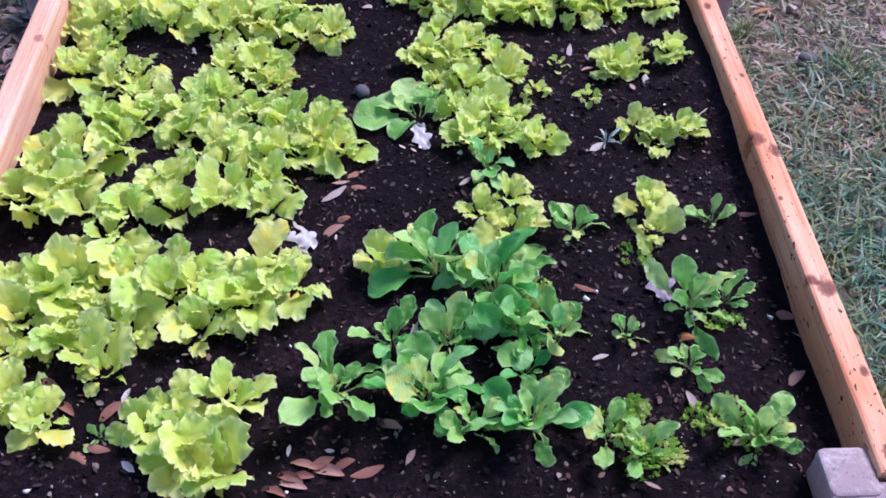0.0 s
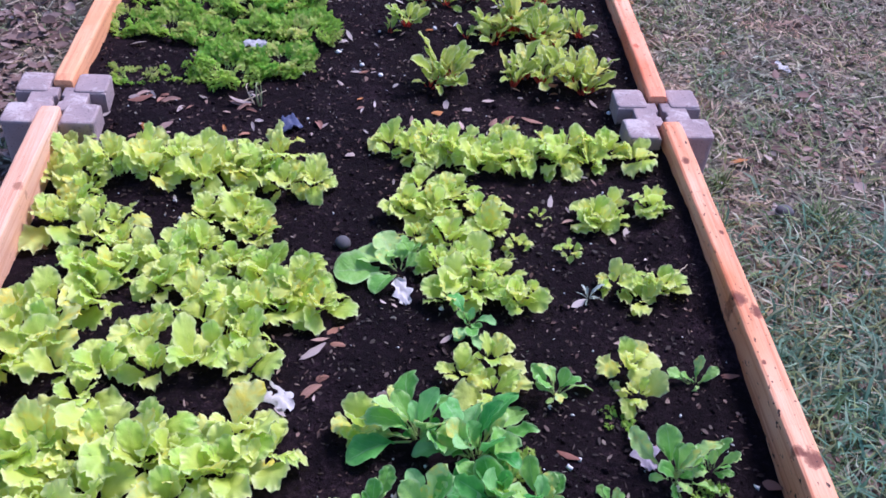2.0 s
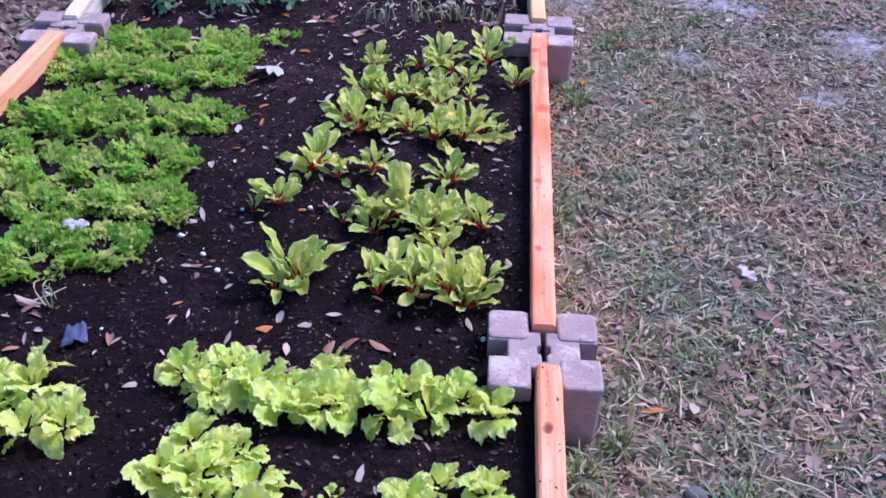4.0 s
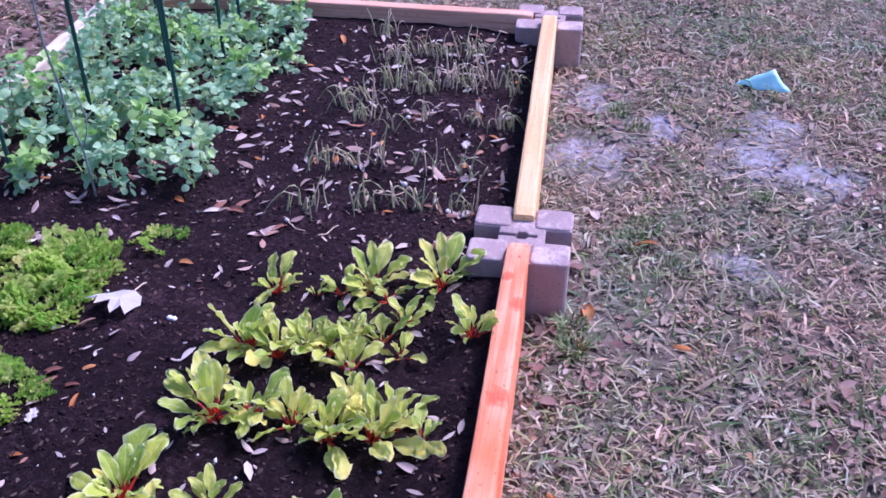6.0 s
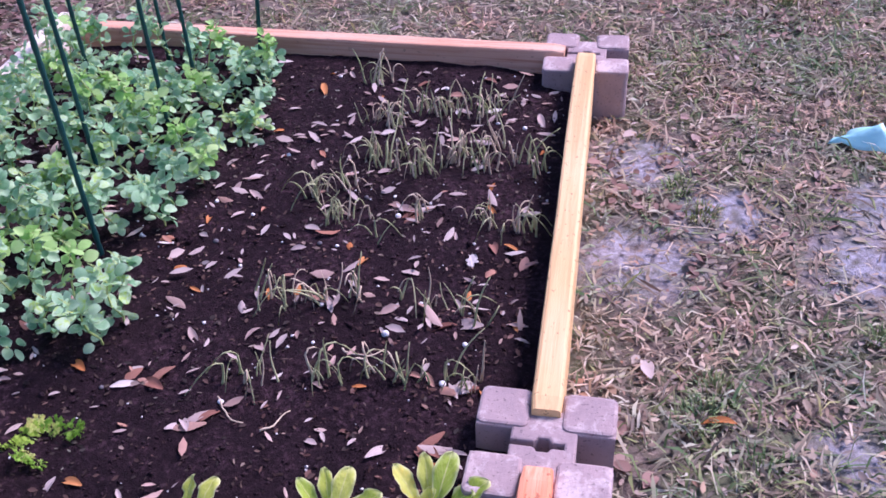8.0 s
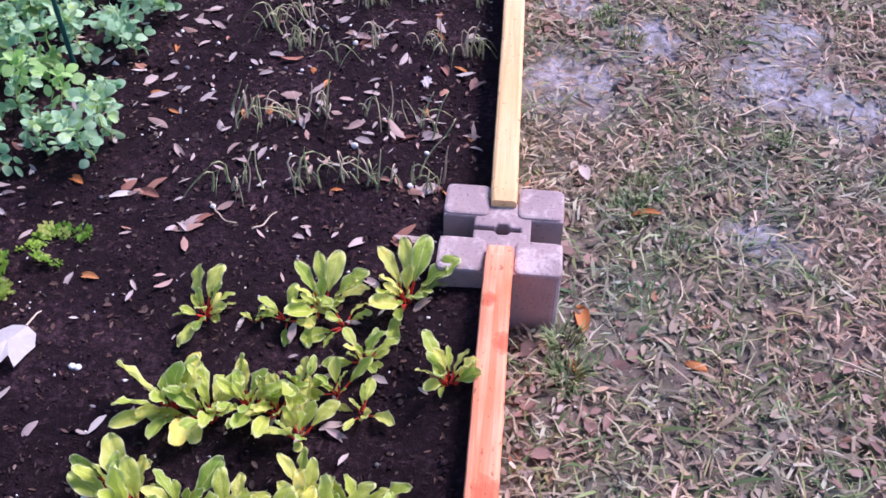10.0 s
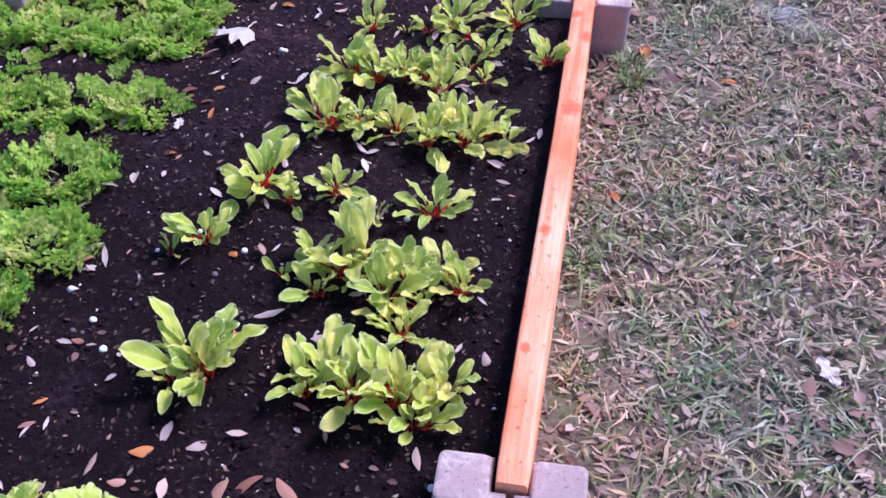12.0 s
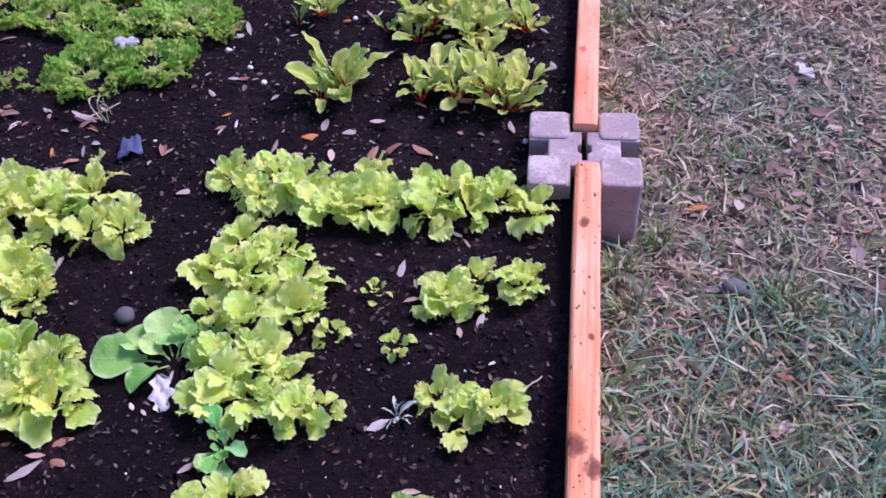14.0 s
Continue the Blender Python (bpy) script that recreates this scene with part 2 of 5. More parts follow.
M_WOOD_DULL = wood_material("dull_rose_pine", (0.62, 0.33, 0.21), (0.72, 0.45, 0.32), (0.46, 0.15, 0.08), (0.3, 0.08, 0.04), 0.3)
M_WOOD_PALE = wood_material("pale_yellow_pine", (0.70, 0.44, 0.19), (0.75, 0.53, 0.28), (0.52, 0.31, 0.13), (0.40, 0.20, 0.08), 0.5)
M_WOOD_PINK = wood_material("pale_pink_pine", (0.72, 0.39, 0.24), (0.78, 0.50, 0.35), (0.58, 0.23, 0.12), (0.36, 0.16, 0.09), 0.2, [(0.012, 0.35, 0.012)])
M_WOOD_PEACH = wood_material("peach_pine", (0.76, 0.31, 0.13), (0.84, 0.48, 0.28), (0.62, 0.22, 0.10), (0.36, 0.10, 0.05), 0.3, [(0.01, 0.1, 0.012)])
M_WOOD_BLEACHED = wood_material("bleached_chipped_pine", (0.74, 0.64, 0.54), (0.82, 0.74, 0.64), (0.50, 0.36, 0.24), (0.36, 0.2, 0.1), 0.3)


def concrete_material():
    m = Mat("weathered_rose_concrete", 0.92, 0.2)
    c = m.mix(m.ramp(m.noise(14.0, m.space(), 5.0), (0.32, (0, 0, 0)), (0.7, (1, 1, 1))), (0.29, 0.225, 0.228), (0.43, 0.32, 0.305))
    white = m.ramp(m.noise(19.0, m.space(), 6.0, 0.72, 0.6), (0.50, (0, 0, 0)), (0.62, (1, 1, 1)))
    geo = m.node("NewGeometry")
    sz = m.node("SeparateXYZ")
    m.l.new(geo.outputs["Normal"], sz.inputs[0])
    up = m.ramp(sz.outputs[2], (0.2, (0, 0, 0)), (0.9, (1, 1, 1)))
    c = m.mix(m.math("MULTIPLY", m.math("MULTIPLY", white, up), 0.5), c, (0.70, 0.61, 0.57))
    pit = m.ramp(m.noise(170.0, m.space(), 3.0), (0.30, (1, 1, 1)), (0.40, (0, 0, 0)))
    c = m.mix(m.math("MULTIPLY", pit, 0.6), c, (0.08, 0.06, 0.06))
    m.colour(c).bump(m.noise(120.0, m.space(), 6.0, 0.75), 0.7, 0.003)
    return m.m


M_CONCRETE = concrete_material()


def soil_material(name, islands=False):
    m = Mat(name, 0.95, 0.10)
    n = m.math("ADD", m.math("MULTIPLY", m.noise(85.0, m.space(), 6.0, 0.75), 0.7), m.math("MULTIPLY", m.noise(7.0, m.space(), 3.0), 0.3))
    c = m.ramp(n, (0.32, (0.0036, 0.0022, 0.0030)), (0.53, (0.0195, 0.0110, 0.0138)), (0.69, (0.086, 0.049, 0.058)))
    if islands:
        c = m.mix(m.math('MULTIPLY', m.island(), 0.8), c, (0.060, 0.038, 0.043))
    # soil colour multiplied darker at low y, lighter at high y, ragged between
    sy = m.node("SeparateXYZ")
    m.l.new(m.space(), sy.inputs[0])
    y_tone = m.ramp(m.math("ADD", m.math("MULTIPLY", sy.outputs[1], 0.25), m.math("MULTIPLY", m.noise(5.0, m.space(), 3.0), 0.12)), (0.69, (0.54, 0.53, 0.58)), (0.90, (1.12, 1.06, 1.12)))
    c = m.mix(1.0, c, y_tone, "MULTIPLY")
    m.colour(c).bump(m.noise(190.0, m.space(), 6.0, 0.75), 0.9, 0.006)
    return m.m


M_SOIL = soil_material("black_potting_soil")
M_CLOD = soil_material("soil_crumb", True)


def ground_material():
    m = Mat("lawn_ground", 0.97, 0.1)
    n = m.noise(26.0, m.space(), 6.0, 0.7)
    earth = m.ramp(n, (0.30, (0.09, 0.07, 0.062)), (0.5, (0.17, 0.135, 0.115)), (0.7, (0.27, 0.215, 0.18)))
    worn = m.ramp(m.noise(9.0, m.space(), 5.0, 0.65), (0.42, (0, 0, 0)), (0.6, (0.75, 0.75, 0.75)))
    earth = m.mix(worn, earth, (0.125, 0.145, 0.075))
    sand = m.ramp(m.noise(90.0, m.space(), 5.0, 0.7), (0.35, (0.30, 0.29, 0.34)), (0.65, (0.52, 0.51, 0.58)))
    m.colour(m.mix(m.math("MULTIPLY", m.attr("sand"), m.ramp(m.noise(34.0, m.space(), 5.0, 0.7), (0.36, (0.1, 0.1, 0.1)), (0.62, (1, 1, 1)))), earth, sand)).bump(m.noise(220.0, m.space(), 5.0, 0.7), 0.8, 0.006)
    return m.m


M_GROUND = ground_material()


def blade_material(name, stops):
    m = Mat(name, 0.6, 0.25)
    c = m.ramp(m.island(), *stops)
    broad = m.ramp(m.noise(2.3, m.space(), 3.0), (0.38, (0, 0, 0)), (0.62, (1, 1, 1)))
    near = m.ramp(m.noise(11.0, m.space(), 4.0, 0.6), (0.36, (0, 0, 0)), (0.64, (1, 1, 1)))
    c = m.mix(broad, m.mix(1.0, c, (1.12, 0.98, 0.92), "MULTIPLY"), m.mix(1.0, c, (0.80, 0.94, 0.90), "MULTIPLY"))
    c = m.mix(near, m.mix(1.0, c, (1.12, 0.98, 0.98), "MULTIPLY"), m.mix(1.0, c, (0.76, 0.92, 0.90), "MULTIPLY"))
    m.colour(c)
    return m.thin(c, 0.2).m


M_GRASS = blade_material("grass_blade", ((0.0, (0.095, 0.15, 0.062)), (0.4, (0.165, 0.225, 0.092)), (0.65, (0.25, 0.30, 0.125)), (0.85, (0.36, 0.365, 0.16)), (1.0, (0.50, 0.47, 0.29))))
M_THATCH = blade_material("dead_grass", ((0.0, (0.15, 0.115, 0.095)), (0.3, (0.245, 0.188, 0.146)), (0.55, (0.36, 0.290, 0.216)), (0.8, (0.49, 0.41, 0.285)), (1.0, (0.64, 0.56, 0.46))))
M_LUSH = blade_material("lush_grass_blade", ((0.0, (0.07, 0.15, 0.10)), (0.4, (0.13, 0.24, 0.16)), (0.7, (0.21, 0.32, 0.22)), (0.9, (0.34, 0.40, 0.27)), (1.0, (0.54, 0.55, 0.44))))
M_SLIVER = blade_material("bark_sliver", ((0.0, (0.018, 0.010, 0.010)), (0.5, (0.06, 0.034, 0.030)), (0.85, (0.13, 0.075, 0.062)), (1.0, (0.34, 0.25, 0.21))))
M_PERLITE = plain("white_perlite", (0.62, 0.60, 0.58), (0.78, 0.76, 0.74), 0.9)


# ---- building helpers ----
def link(name, me, material, parent=None, label=""):
    for mt in material if isinstance(material, (list, tuple)) else [material]:
        me.materials.append(mt)
    ob = new(name, me)
    if parent is not None:
        ob.parent = parent
    if label:
        ob["label"] = label
    return ob


def part(name, bm, material, parent=None, label="", smooth=False):
    me = bpy.data.meshes.new(name)
    bm.normal_update()
    bm.to_mesh(me)
    bm.free()
    if smooth:
        me.shade_smooth()
    return link(name, me, material, parent, label)


def mesh_np(name, v, tri):
    """A mesh from arrays of places and triangles."""
    me = bpy.data.meshes.new(name)
    me.vertices.add(len(v))
    me.vertices.foreach_set("co", np.asarray(v, dtype=np.float32).ravel())
    me.loops.add(3 * len(tri))
    me.loops.foreach_set("vertex_index", np.asarray(tri, dtype=np.int32).ravel())
    me.polygons.add(len(tri))
    me.polygons.foreach_set("loop_start", np.arange(0, 3 * len(tri), 3, dtype=np.int32))
    me.update(calc_edges=True)
    me.validate()
    return me


def arc(u, bend):
    if abs(bend) < 1e-4:
        return u, 0.0
    return math.sin(bend * u) / bend, -(1 - math.cos(bend * u)) / bend


def sheet(name, nu, nv, f, stalk=None, stalk_r=0.02, blade_mat=0, stalk_mat=1, only=""):
    """A leaf of unit length along y: f(u, v) gives x, y, z for u 0..1 and v -1..1. stalk: the length of a petiole before the blade."""
    vs, fs, uvs, mi = [], [], [], []
    for i in range(nu + 1):
        for j in range(nv + 1):
            u, v = i / nu, 2 * j / nv - 1
            vs.append(f(u, v))
    for i in range(nu):
        for j in range(nv):
            a = i * (nv + 1) + j
            fs.append((a, a + 1, a + nv + 2, a + nv + 1))
            uvs += [(i / nu, j / nv), (i / nu, (j + 1) / nv), ((i + 1) / nu, (j + 1) / nv), ((i + 1) / nu, j / nv)]
            mi.append(blade_mat)
    if stalk:
        base = f(0, 0)
        k0 = len(vs)
        for i in range(4):
            t = i / 3
            r = stalk_r * (1.2 - 0.5 * t)
            y, z = -stalk * (1 - t) + base[1] + 0.02 * t, base[2] - 0.06 * stalk * (1 - t) ** 2
            for k in range(5):
                an = 2 * math.pi * k / 5
                vs.append((base[0] + r * math.cos(an), y, z + r * math.sin(an)))
        for i in range(3):
            for k in range(5):
                fs.append((k0 + i * 5 + k, k0 + i * 5 + (k + 1) % 5, k0 + (i + 1) * 5 + (k + 1) % 5, k0 + (i + 1) * 5 + k))
                uvs += [(0, 0.5)] * 4
                mi.append(stalk_mat)
        vs = [(x, y + stalk, z) for x, y, z in vs]
        nf = nu * nv
        if only == "blade":
            vs, fs, uvs, mi = vs[:k0], fs[:nf], uvs[:4 * nf], [0] * nf
        elif only == "stalk":
            vs, fs, uvs = vs[k0:], [tuple(c - k0 for c in q) for q in fs[nf:]], uvs[4 * nf:]
            mi = [0] * len(fs)
    me = bpy.data.meshes.new(name)
    me.from_pydata(vs, [], fs)
    uv = me.uv_layers.new(name="UVMap")
    uv.data.foreach_set("uv", [c for p in uvs for c in p])
    me.polygons.foreach_set("material_index", mi)
    me.shade_smooth()
    return me


def lettuce_leaf(seed):
    """A broad rounded leaf, narrow at its foot, its rim cut into scallops that turn up and down."""
    r = random.Random(seed)
    bend, amp, width = r.uniform(0.1, 1.6), r.uniform(0.028, 0.068), r.uniform(0.32, 0.50)
    ph, ph2, k = r.uniform(0, 6), r.uniform(0, 6), r.choice((5, 6, 7))
    cup, tw, skew = r.uniform(-0.35, 0.65), r.uniform(-0.25, 0.25), r.uniform(-0.16, 0.16)
    deep = r.uniform(0.14, 0.31)

    def f(u, v):
        w = 1 - (1 - u) ** 1.4
        if w < 0.58:
            q = w / 0.58
            prof = 0.15 + 0.85 * q * q * (3 - 2 * q)
        else:
            prof = math.sqrt(max(0.0, 1 - ((w - 0.58) / 0.42) ** 2))
        dx, dy = v * width * prof, w - 0.56
        th = math.atan2(dx, dy + 1e-6)
        rim = max(abs(v), max(0.0, dy / 0.44))
        scallop = abs(math.sin(0.5 * k * th + ph)) ** 0.55 - 0.65 + 0.09 * math.sin(2.6 * k * th + ph2)
        grow = 1 + deep * rim ** 3 * scallop * min(1.0, max(0.0, (w - 0.1) / 0.25))
        x, yy = dx * grow, 0.56 + dy * grow
        y, z = arc(yy, bend)
        z += 1.6 * cup * x * x + tw * x * yy
        z += amp * rim * rim * (math.sin(k * th + ph2) + 0.9 * rim * math.sin(2.3 * k * th + ph)) * min(1.0, 2 * w)
        z += 0.016 * math.sin(9 * x + 5 * yy + ph) * math.sin(10 * yy - 4 * x + ph2)
        return x + skew * yy * yy, y, z
    return sheet("lettuce_leaf", 16, 18, f)


def spoon_leaf(seed, width, kind, wavy=0.02, stalk=0.45, stalk_r=0.028, lobes=0.0, only=""):
    """A round-tipped blade on a stalk; lobes: how deeply its sides are cut."""
    r = random.Random(seed)
    bend, cup, tw = r.uniform(0.1, 1.3), r.uniform(-0.1, 0.5), r.uniform(-0.4, 0.4)
    ph, w, skew = r.uniform(0, 6), width * r.uniform(0.8, 1.2), r.uniform(-0.12, 0.12)

    def f(u, v):
        u = 1 - (1 - u) ** 1.5
        if u < 0.55:
            q = u / 0.55
            prof = 0.10 + 0.90 * q * q * (3 - 2 * q)
        else:
            prof = math.sqrt(max(0.0, 1 - ((u - 0.55) / 0.45) ** 2))
        prof *= 1 - lobes * (0.5 + 0.5 * math.sin(17 * u + ph)) * (1 if u < 0.85 else 0)
        wid = w * prof + 0.008
        y, z = arc(u, bend)
        x = v * wid * (1 + 0.06 * math.sin(13 * u + ph + 2 * v)) + skew * u * u
        z += cup * v * v * wid + tw * v * wid * u + wavy * abs(v) ** 1.5 * math.sin(14 * u + ph + 3 * v) + 0.4 * wavy * math.sin(23 * u - 4 * v + ph)
        z -= 0.03 * (1 - abs(v)) ** 3
        return x, y, z
    return sheet(kind, 10, 8, f, stalk=stalk, stalk_r=stalk_r, only=only)


LETTUCE_LEAVES = [lettuce_leaf(i) for i in range(14)]
SPINACH_LEAVES = [spoon_leaf(20 + i, 0.34, "spinach_leaf", 0.04, 0.5, 0.026, 0.22 if i % 3 == 0 else 0.0) for i in range(9)]
BEET_LEAVES = [spoon_leaf(40 + i, 0.200, "beet_leaf", 0.045, 0.42, 0.036, only="blade") for i in range(8)]
BEET_STALKS = [spoon_leaf(40 + i, 0.200, "beet_stalk", 0.045, 0.42, 0.036, only="stalk") for i in range(8)]
PALE_SPINACH_LEAVES = [spoon_leaf(60 + i, 0.32, "pale_spinach_leaf", 0.05, 0.5, 0.026, 0.3 if i % 2 == 0 else 0.0) for i in range(6)]
for me in LETTUCE_LEAVES:
    me.materials.append(M_LETTUCE)
for me in SPINACH_LEAVES:
    me.materials.append(M_SPINACH)
    me.materials.append(M_PALE_STALK)
BROAD_SPINACH_LEAVES = [spoon_leaf(80 + i, 0.44, "broad_spinach_leaf", 0.04, 0.45, 0.026) for i in range(5)]
for me in PALE_SPINACH_LEAVES + BROAD_SPINACH_LEAVES:
    me.materials.append(M_SPINACH_PALE)
    me.materials.append(M_PALE_STALK)
for me in BEET_LEAVES:
    me.materials.append(M_BEET)
for me in BEET_STALKS:
    me.materials.append(M_RED_STALK)


def put_leaf(name, me, parent, az, elev, size, out=0.0, up=0.0, roll=0.0):
    ob = new(name, me)
    ob.parent = parent
    ob.matrix_basis = pose(0, 0, up, 0, 0, az) @ pose(0, out, 0, elev, 0, 0) @ pose(0, 0, 0, 0, roll, 0) @ Matrix.Diagonal((size, size, size, 1))
    return ob


def soil_z(x, y):
    """The height of the bed's soil."""
    p = Vector((x, y, 0.0))
    edge = max(0.0, 1 - min(-x - 0.02, x + 1.34) / 0.16)
    bank = max(0.0, 1 + x / 0.15) * min(1.0, max(0.0, (y - 1.15) / 0.45)) * min(1.0, max(0.0, (3.45 - y) / 0.2))
    bank += 0.9 * max(0.0, 1 - (x + 1.36) / 0.15) * min(1.0, max(0.0, (y - 2.15) / 0.15)) * min(1.0, max(0.0, (3.3 - y) / 0.15))
    return SOIL + 0.042 * bank + 0.012 * noise.noise(p * 3.1) + 0.007 * noise.noise(p * 11) + 0.004 * noise.noise(p * 37) - 0.012 * edge


SOIL = 0.088


def plant(name, x, y, label, category, group, sink=0.004):
    e = new(name)
    e.empty_display_size = 0.03
    e.matrix_world = pose(x, y, soil_z(x, y) - sink, 0, 0, 0)
    return tagged(e, label, category, group)


# ---- the setting ----
SAND = [(0.15, 4.40, 0.11), (0.15, 4.06, 0.13), (0.58, 4.07, 0.12), (0.49, 3.60, 0.08), (0.72, 4.0, 0.10), (0.31, 4.22, 0.10), (0.62, 4.27, 0.10), (1.06, 3.79, 0.14), (0.84, 3.40, 0.07)]


def sandiness(x, y):
    """How bare and sandy the lawn is at a place, for arrays."""
    s = np.zeros_like(x)
    for a, b, r in SAND:
        s = np.maximum(s, np.clip(1.35 - np.hypot(x - a, y - b) / r, 0, 1))
    wob = 0.5 + 0.3 * np.sin(41 * x + 17 * y) * np.sin(29 * y - 13 * x) + 0.25 * np.sin(97 * x - 31 * y) * np.sin(83 * y + 23 * x)
    return np.clip(s * (0.45 + wob), 0, 1)


def build_ground():
    xs = np.unique(np.concatenate([[-60, -30, -12, -6], np.arange(-3.2, 2.6, 0.04), [4, 6, 12, 30, 60]]))
    ys = np.unique(np.concatenate([[-60, -30, -12, -5, -2], np.arange(-0.4, 7.4, 0.04), [9, 12, 30, 60, 100]]))
    X, Y = np.meshgrid(xs, ys)
    Z = 0.008 * np.sin(5.1 * X + 2.0 * Y) * np.sin(4.3 * Y - 1.3 * X) + 0.004 * np.sin(19 * X + 7 * Y) * np.sin(23 * Y)
    n, m = X.shape
    idx = np.arange(n * m).reshape(n, m)
    a, b, c, d = idx[:-1, :-1].ravel(), idx[:-1, 1:].ravel(), idx[1:, 1:].ravel(), idx[1:, :-1].ravel()
    me = mesh_np("ground", np.stack([X.ravel(), Y.ravel(), Z.ravel()], 1), np.concatenate([np.stack([a, b, c], 1), np.stack([a, c, d], 1)]))
    at = me.attributes.new("sand", "FLOAT", "POINT")
    at.data.foreach_set("value", sandiness(X.ravel(), Y.ravel()).astype(np.float32))
    me.shade_smooth()
    tagged(link("ground", me, M_GROUND), "patchy lawn ground with bare grey sand", "ground", kind="structure")


build_ground()


def build_soil():
    xs, ys = np.linspace(-1.385, 0.0, 93), np.linspace(0.75, 4.70, 264)
    n, m = len(ys), len(xs)
    v = [(x, y, soil_z(x, y)) for y in ys for x in xs]
    idx = np.arange(n * m).reshape(n, m)
    a, b, c, d = idx[:-1, :-1].ravel(), idx[:-1, 1:].ravel(), idx[1:, 1:].ravel(), idx[1:, :-1].ravel()
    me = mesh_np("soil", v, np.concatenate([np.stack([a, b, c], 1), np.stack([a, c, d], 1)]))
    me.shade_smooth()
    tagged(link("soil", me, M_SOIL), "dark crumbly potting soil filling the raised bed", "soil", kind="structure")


build_soil()

# centres of the corner and joint blocks: right row, left row; the joint slit runs along y (0) or x (90)
RIGHT = [(0.008, 0.755, 0), (0.0, 2.109, 0), (0.012, 3.452, 90), (0.0, 4.680, 90)]
LEFT = [(-1.395, 0.76, 0), (-1.364, 2.133, 0), (-1.312, 3.295, 90), (-1.362, 4.72, 90)]
TOP = 0.14


def block_body():
    """The block's body: slots for boards on two sides, notches on the others, a slit and a round hole in the middle."""
    bm = bmesh.new()
    h, sw, sd, nd, nw, g = 0.0985, 0.0245, 0.052, 0.034, 0.021, 0.0045
    right = [(sw, -h), (h, -h), (h, -nw), (h - nd, -nw), (h - nd, nw), (h, nw), (h, h), (sw, h), (sw, h - sd), (g, h - sd), (g, 0.013), (0.012, 0.007), (0.012, -0.007), (g, -0.013), (g, -0.030)]
    pts = right + [(-x, y) for x, y in right[::-1]] + [(-sw, -h + sd), (sw, -h + sd)]
    face = bm.faces.new([bm.verts.new((x, y, -0.03)) for x, y in pts])
    if face.normal.z < 0:
        face.normal_flip()
    top = bmesh.ops.extrude_face_region(bm, geom=[face])
    for v in top["geom"]:
        if isinstance(v, bmesh.types.BMVert):
            v.co.z = TOP - 0.004
    bmesh.ops.recalc_face_normals(bm, faces=bm.faces[:])
    corner = [e for e in bm.edges if abs(e.verts[0].co.z - e.verts[1].co.z) > 0.05 and abs(abs(e.verts[0].co.x) - h) < 1e-4 and abs(abs(e.verts[0].co.y) - h) < 1e-4]
    bmesh.ops.bevel(bm, geom=corner, offset=0.012, segments=3, affect="EDGES", profile=0.5)
    bm.normal_update()
    up = [e for e in bm.edges if len(e.link_faces) == 2 and sum(f.normal.z > 0.9 for f in e.link_faces) == 1 and all(v.co.z > 0.1 for v in e.verts)]
    bmesh.ops.bevel(bm, geom=up, offset=0.0035, segments=2, affect="EDGES", profile=0.5)
    bmesh.ops.triangulate(bm, faces=[f for f in bm.faces if len(f.verts) > 4])
    return bm


def slab(x0, x1, y0, y1, z0, z1, r=0.011, bev=0.005):
    """A low pad with rounded corners and a rounded upper rim."""
    bm = bmesh.new()
    bmesh.ops.create_cube(bm, size=1.0)
    for v in bm.verts:
        v.co = Vector((x0 + (v.co.x + 0.5) * (x1 - x0), y0 + (v.co.y + 0.5) * (y1 - y0), z0 + (v.co.z + 0.5) * (z1 - z0)))
    up = [e for e in bm.edges if abs(e.verts[0].co.z - e.verts[1].co.z) > 1e-5]
    bmesh.ops.bevel(bm, geom=up, offset=r, segments=3, affect="EDGES", profile=0.5)
    rim = [e for e in bm.edges if all(abs(v.co.z - z1) < 1e-5 for v in e.verts)]
    bmesh.ops.bevel(bm, geom=rim, offset=bev, segments=2, affect="EDGES", profile=0.5)
    return bm


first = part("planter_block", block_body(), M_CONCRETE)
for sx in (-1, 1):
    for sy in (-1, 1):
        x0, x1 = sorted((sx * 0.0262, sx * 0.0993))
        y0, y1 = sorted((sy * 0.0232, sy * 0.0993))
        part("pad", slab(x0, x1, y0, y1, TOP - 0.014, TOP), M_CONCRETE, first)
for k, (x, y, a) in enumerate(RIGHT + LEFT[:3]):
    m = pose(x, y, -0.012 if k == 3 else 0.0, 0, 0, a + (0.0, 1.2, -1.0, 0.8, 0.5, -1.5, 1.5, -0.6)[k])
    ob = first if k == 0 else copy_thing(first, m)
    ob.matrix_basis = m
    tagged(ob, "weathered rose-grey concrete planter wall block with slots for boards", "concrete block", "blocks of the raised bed")


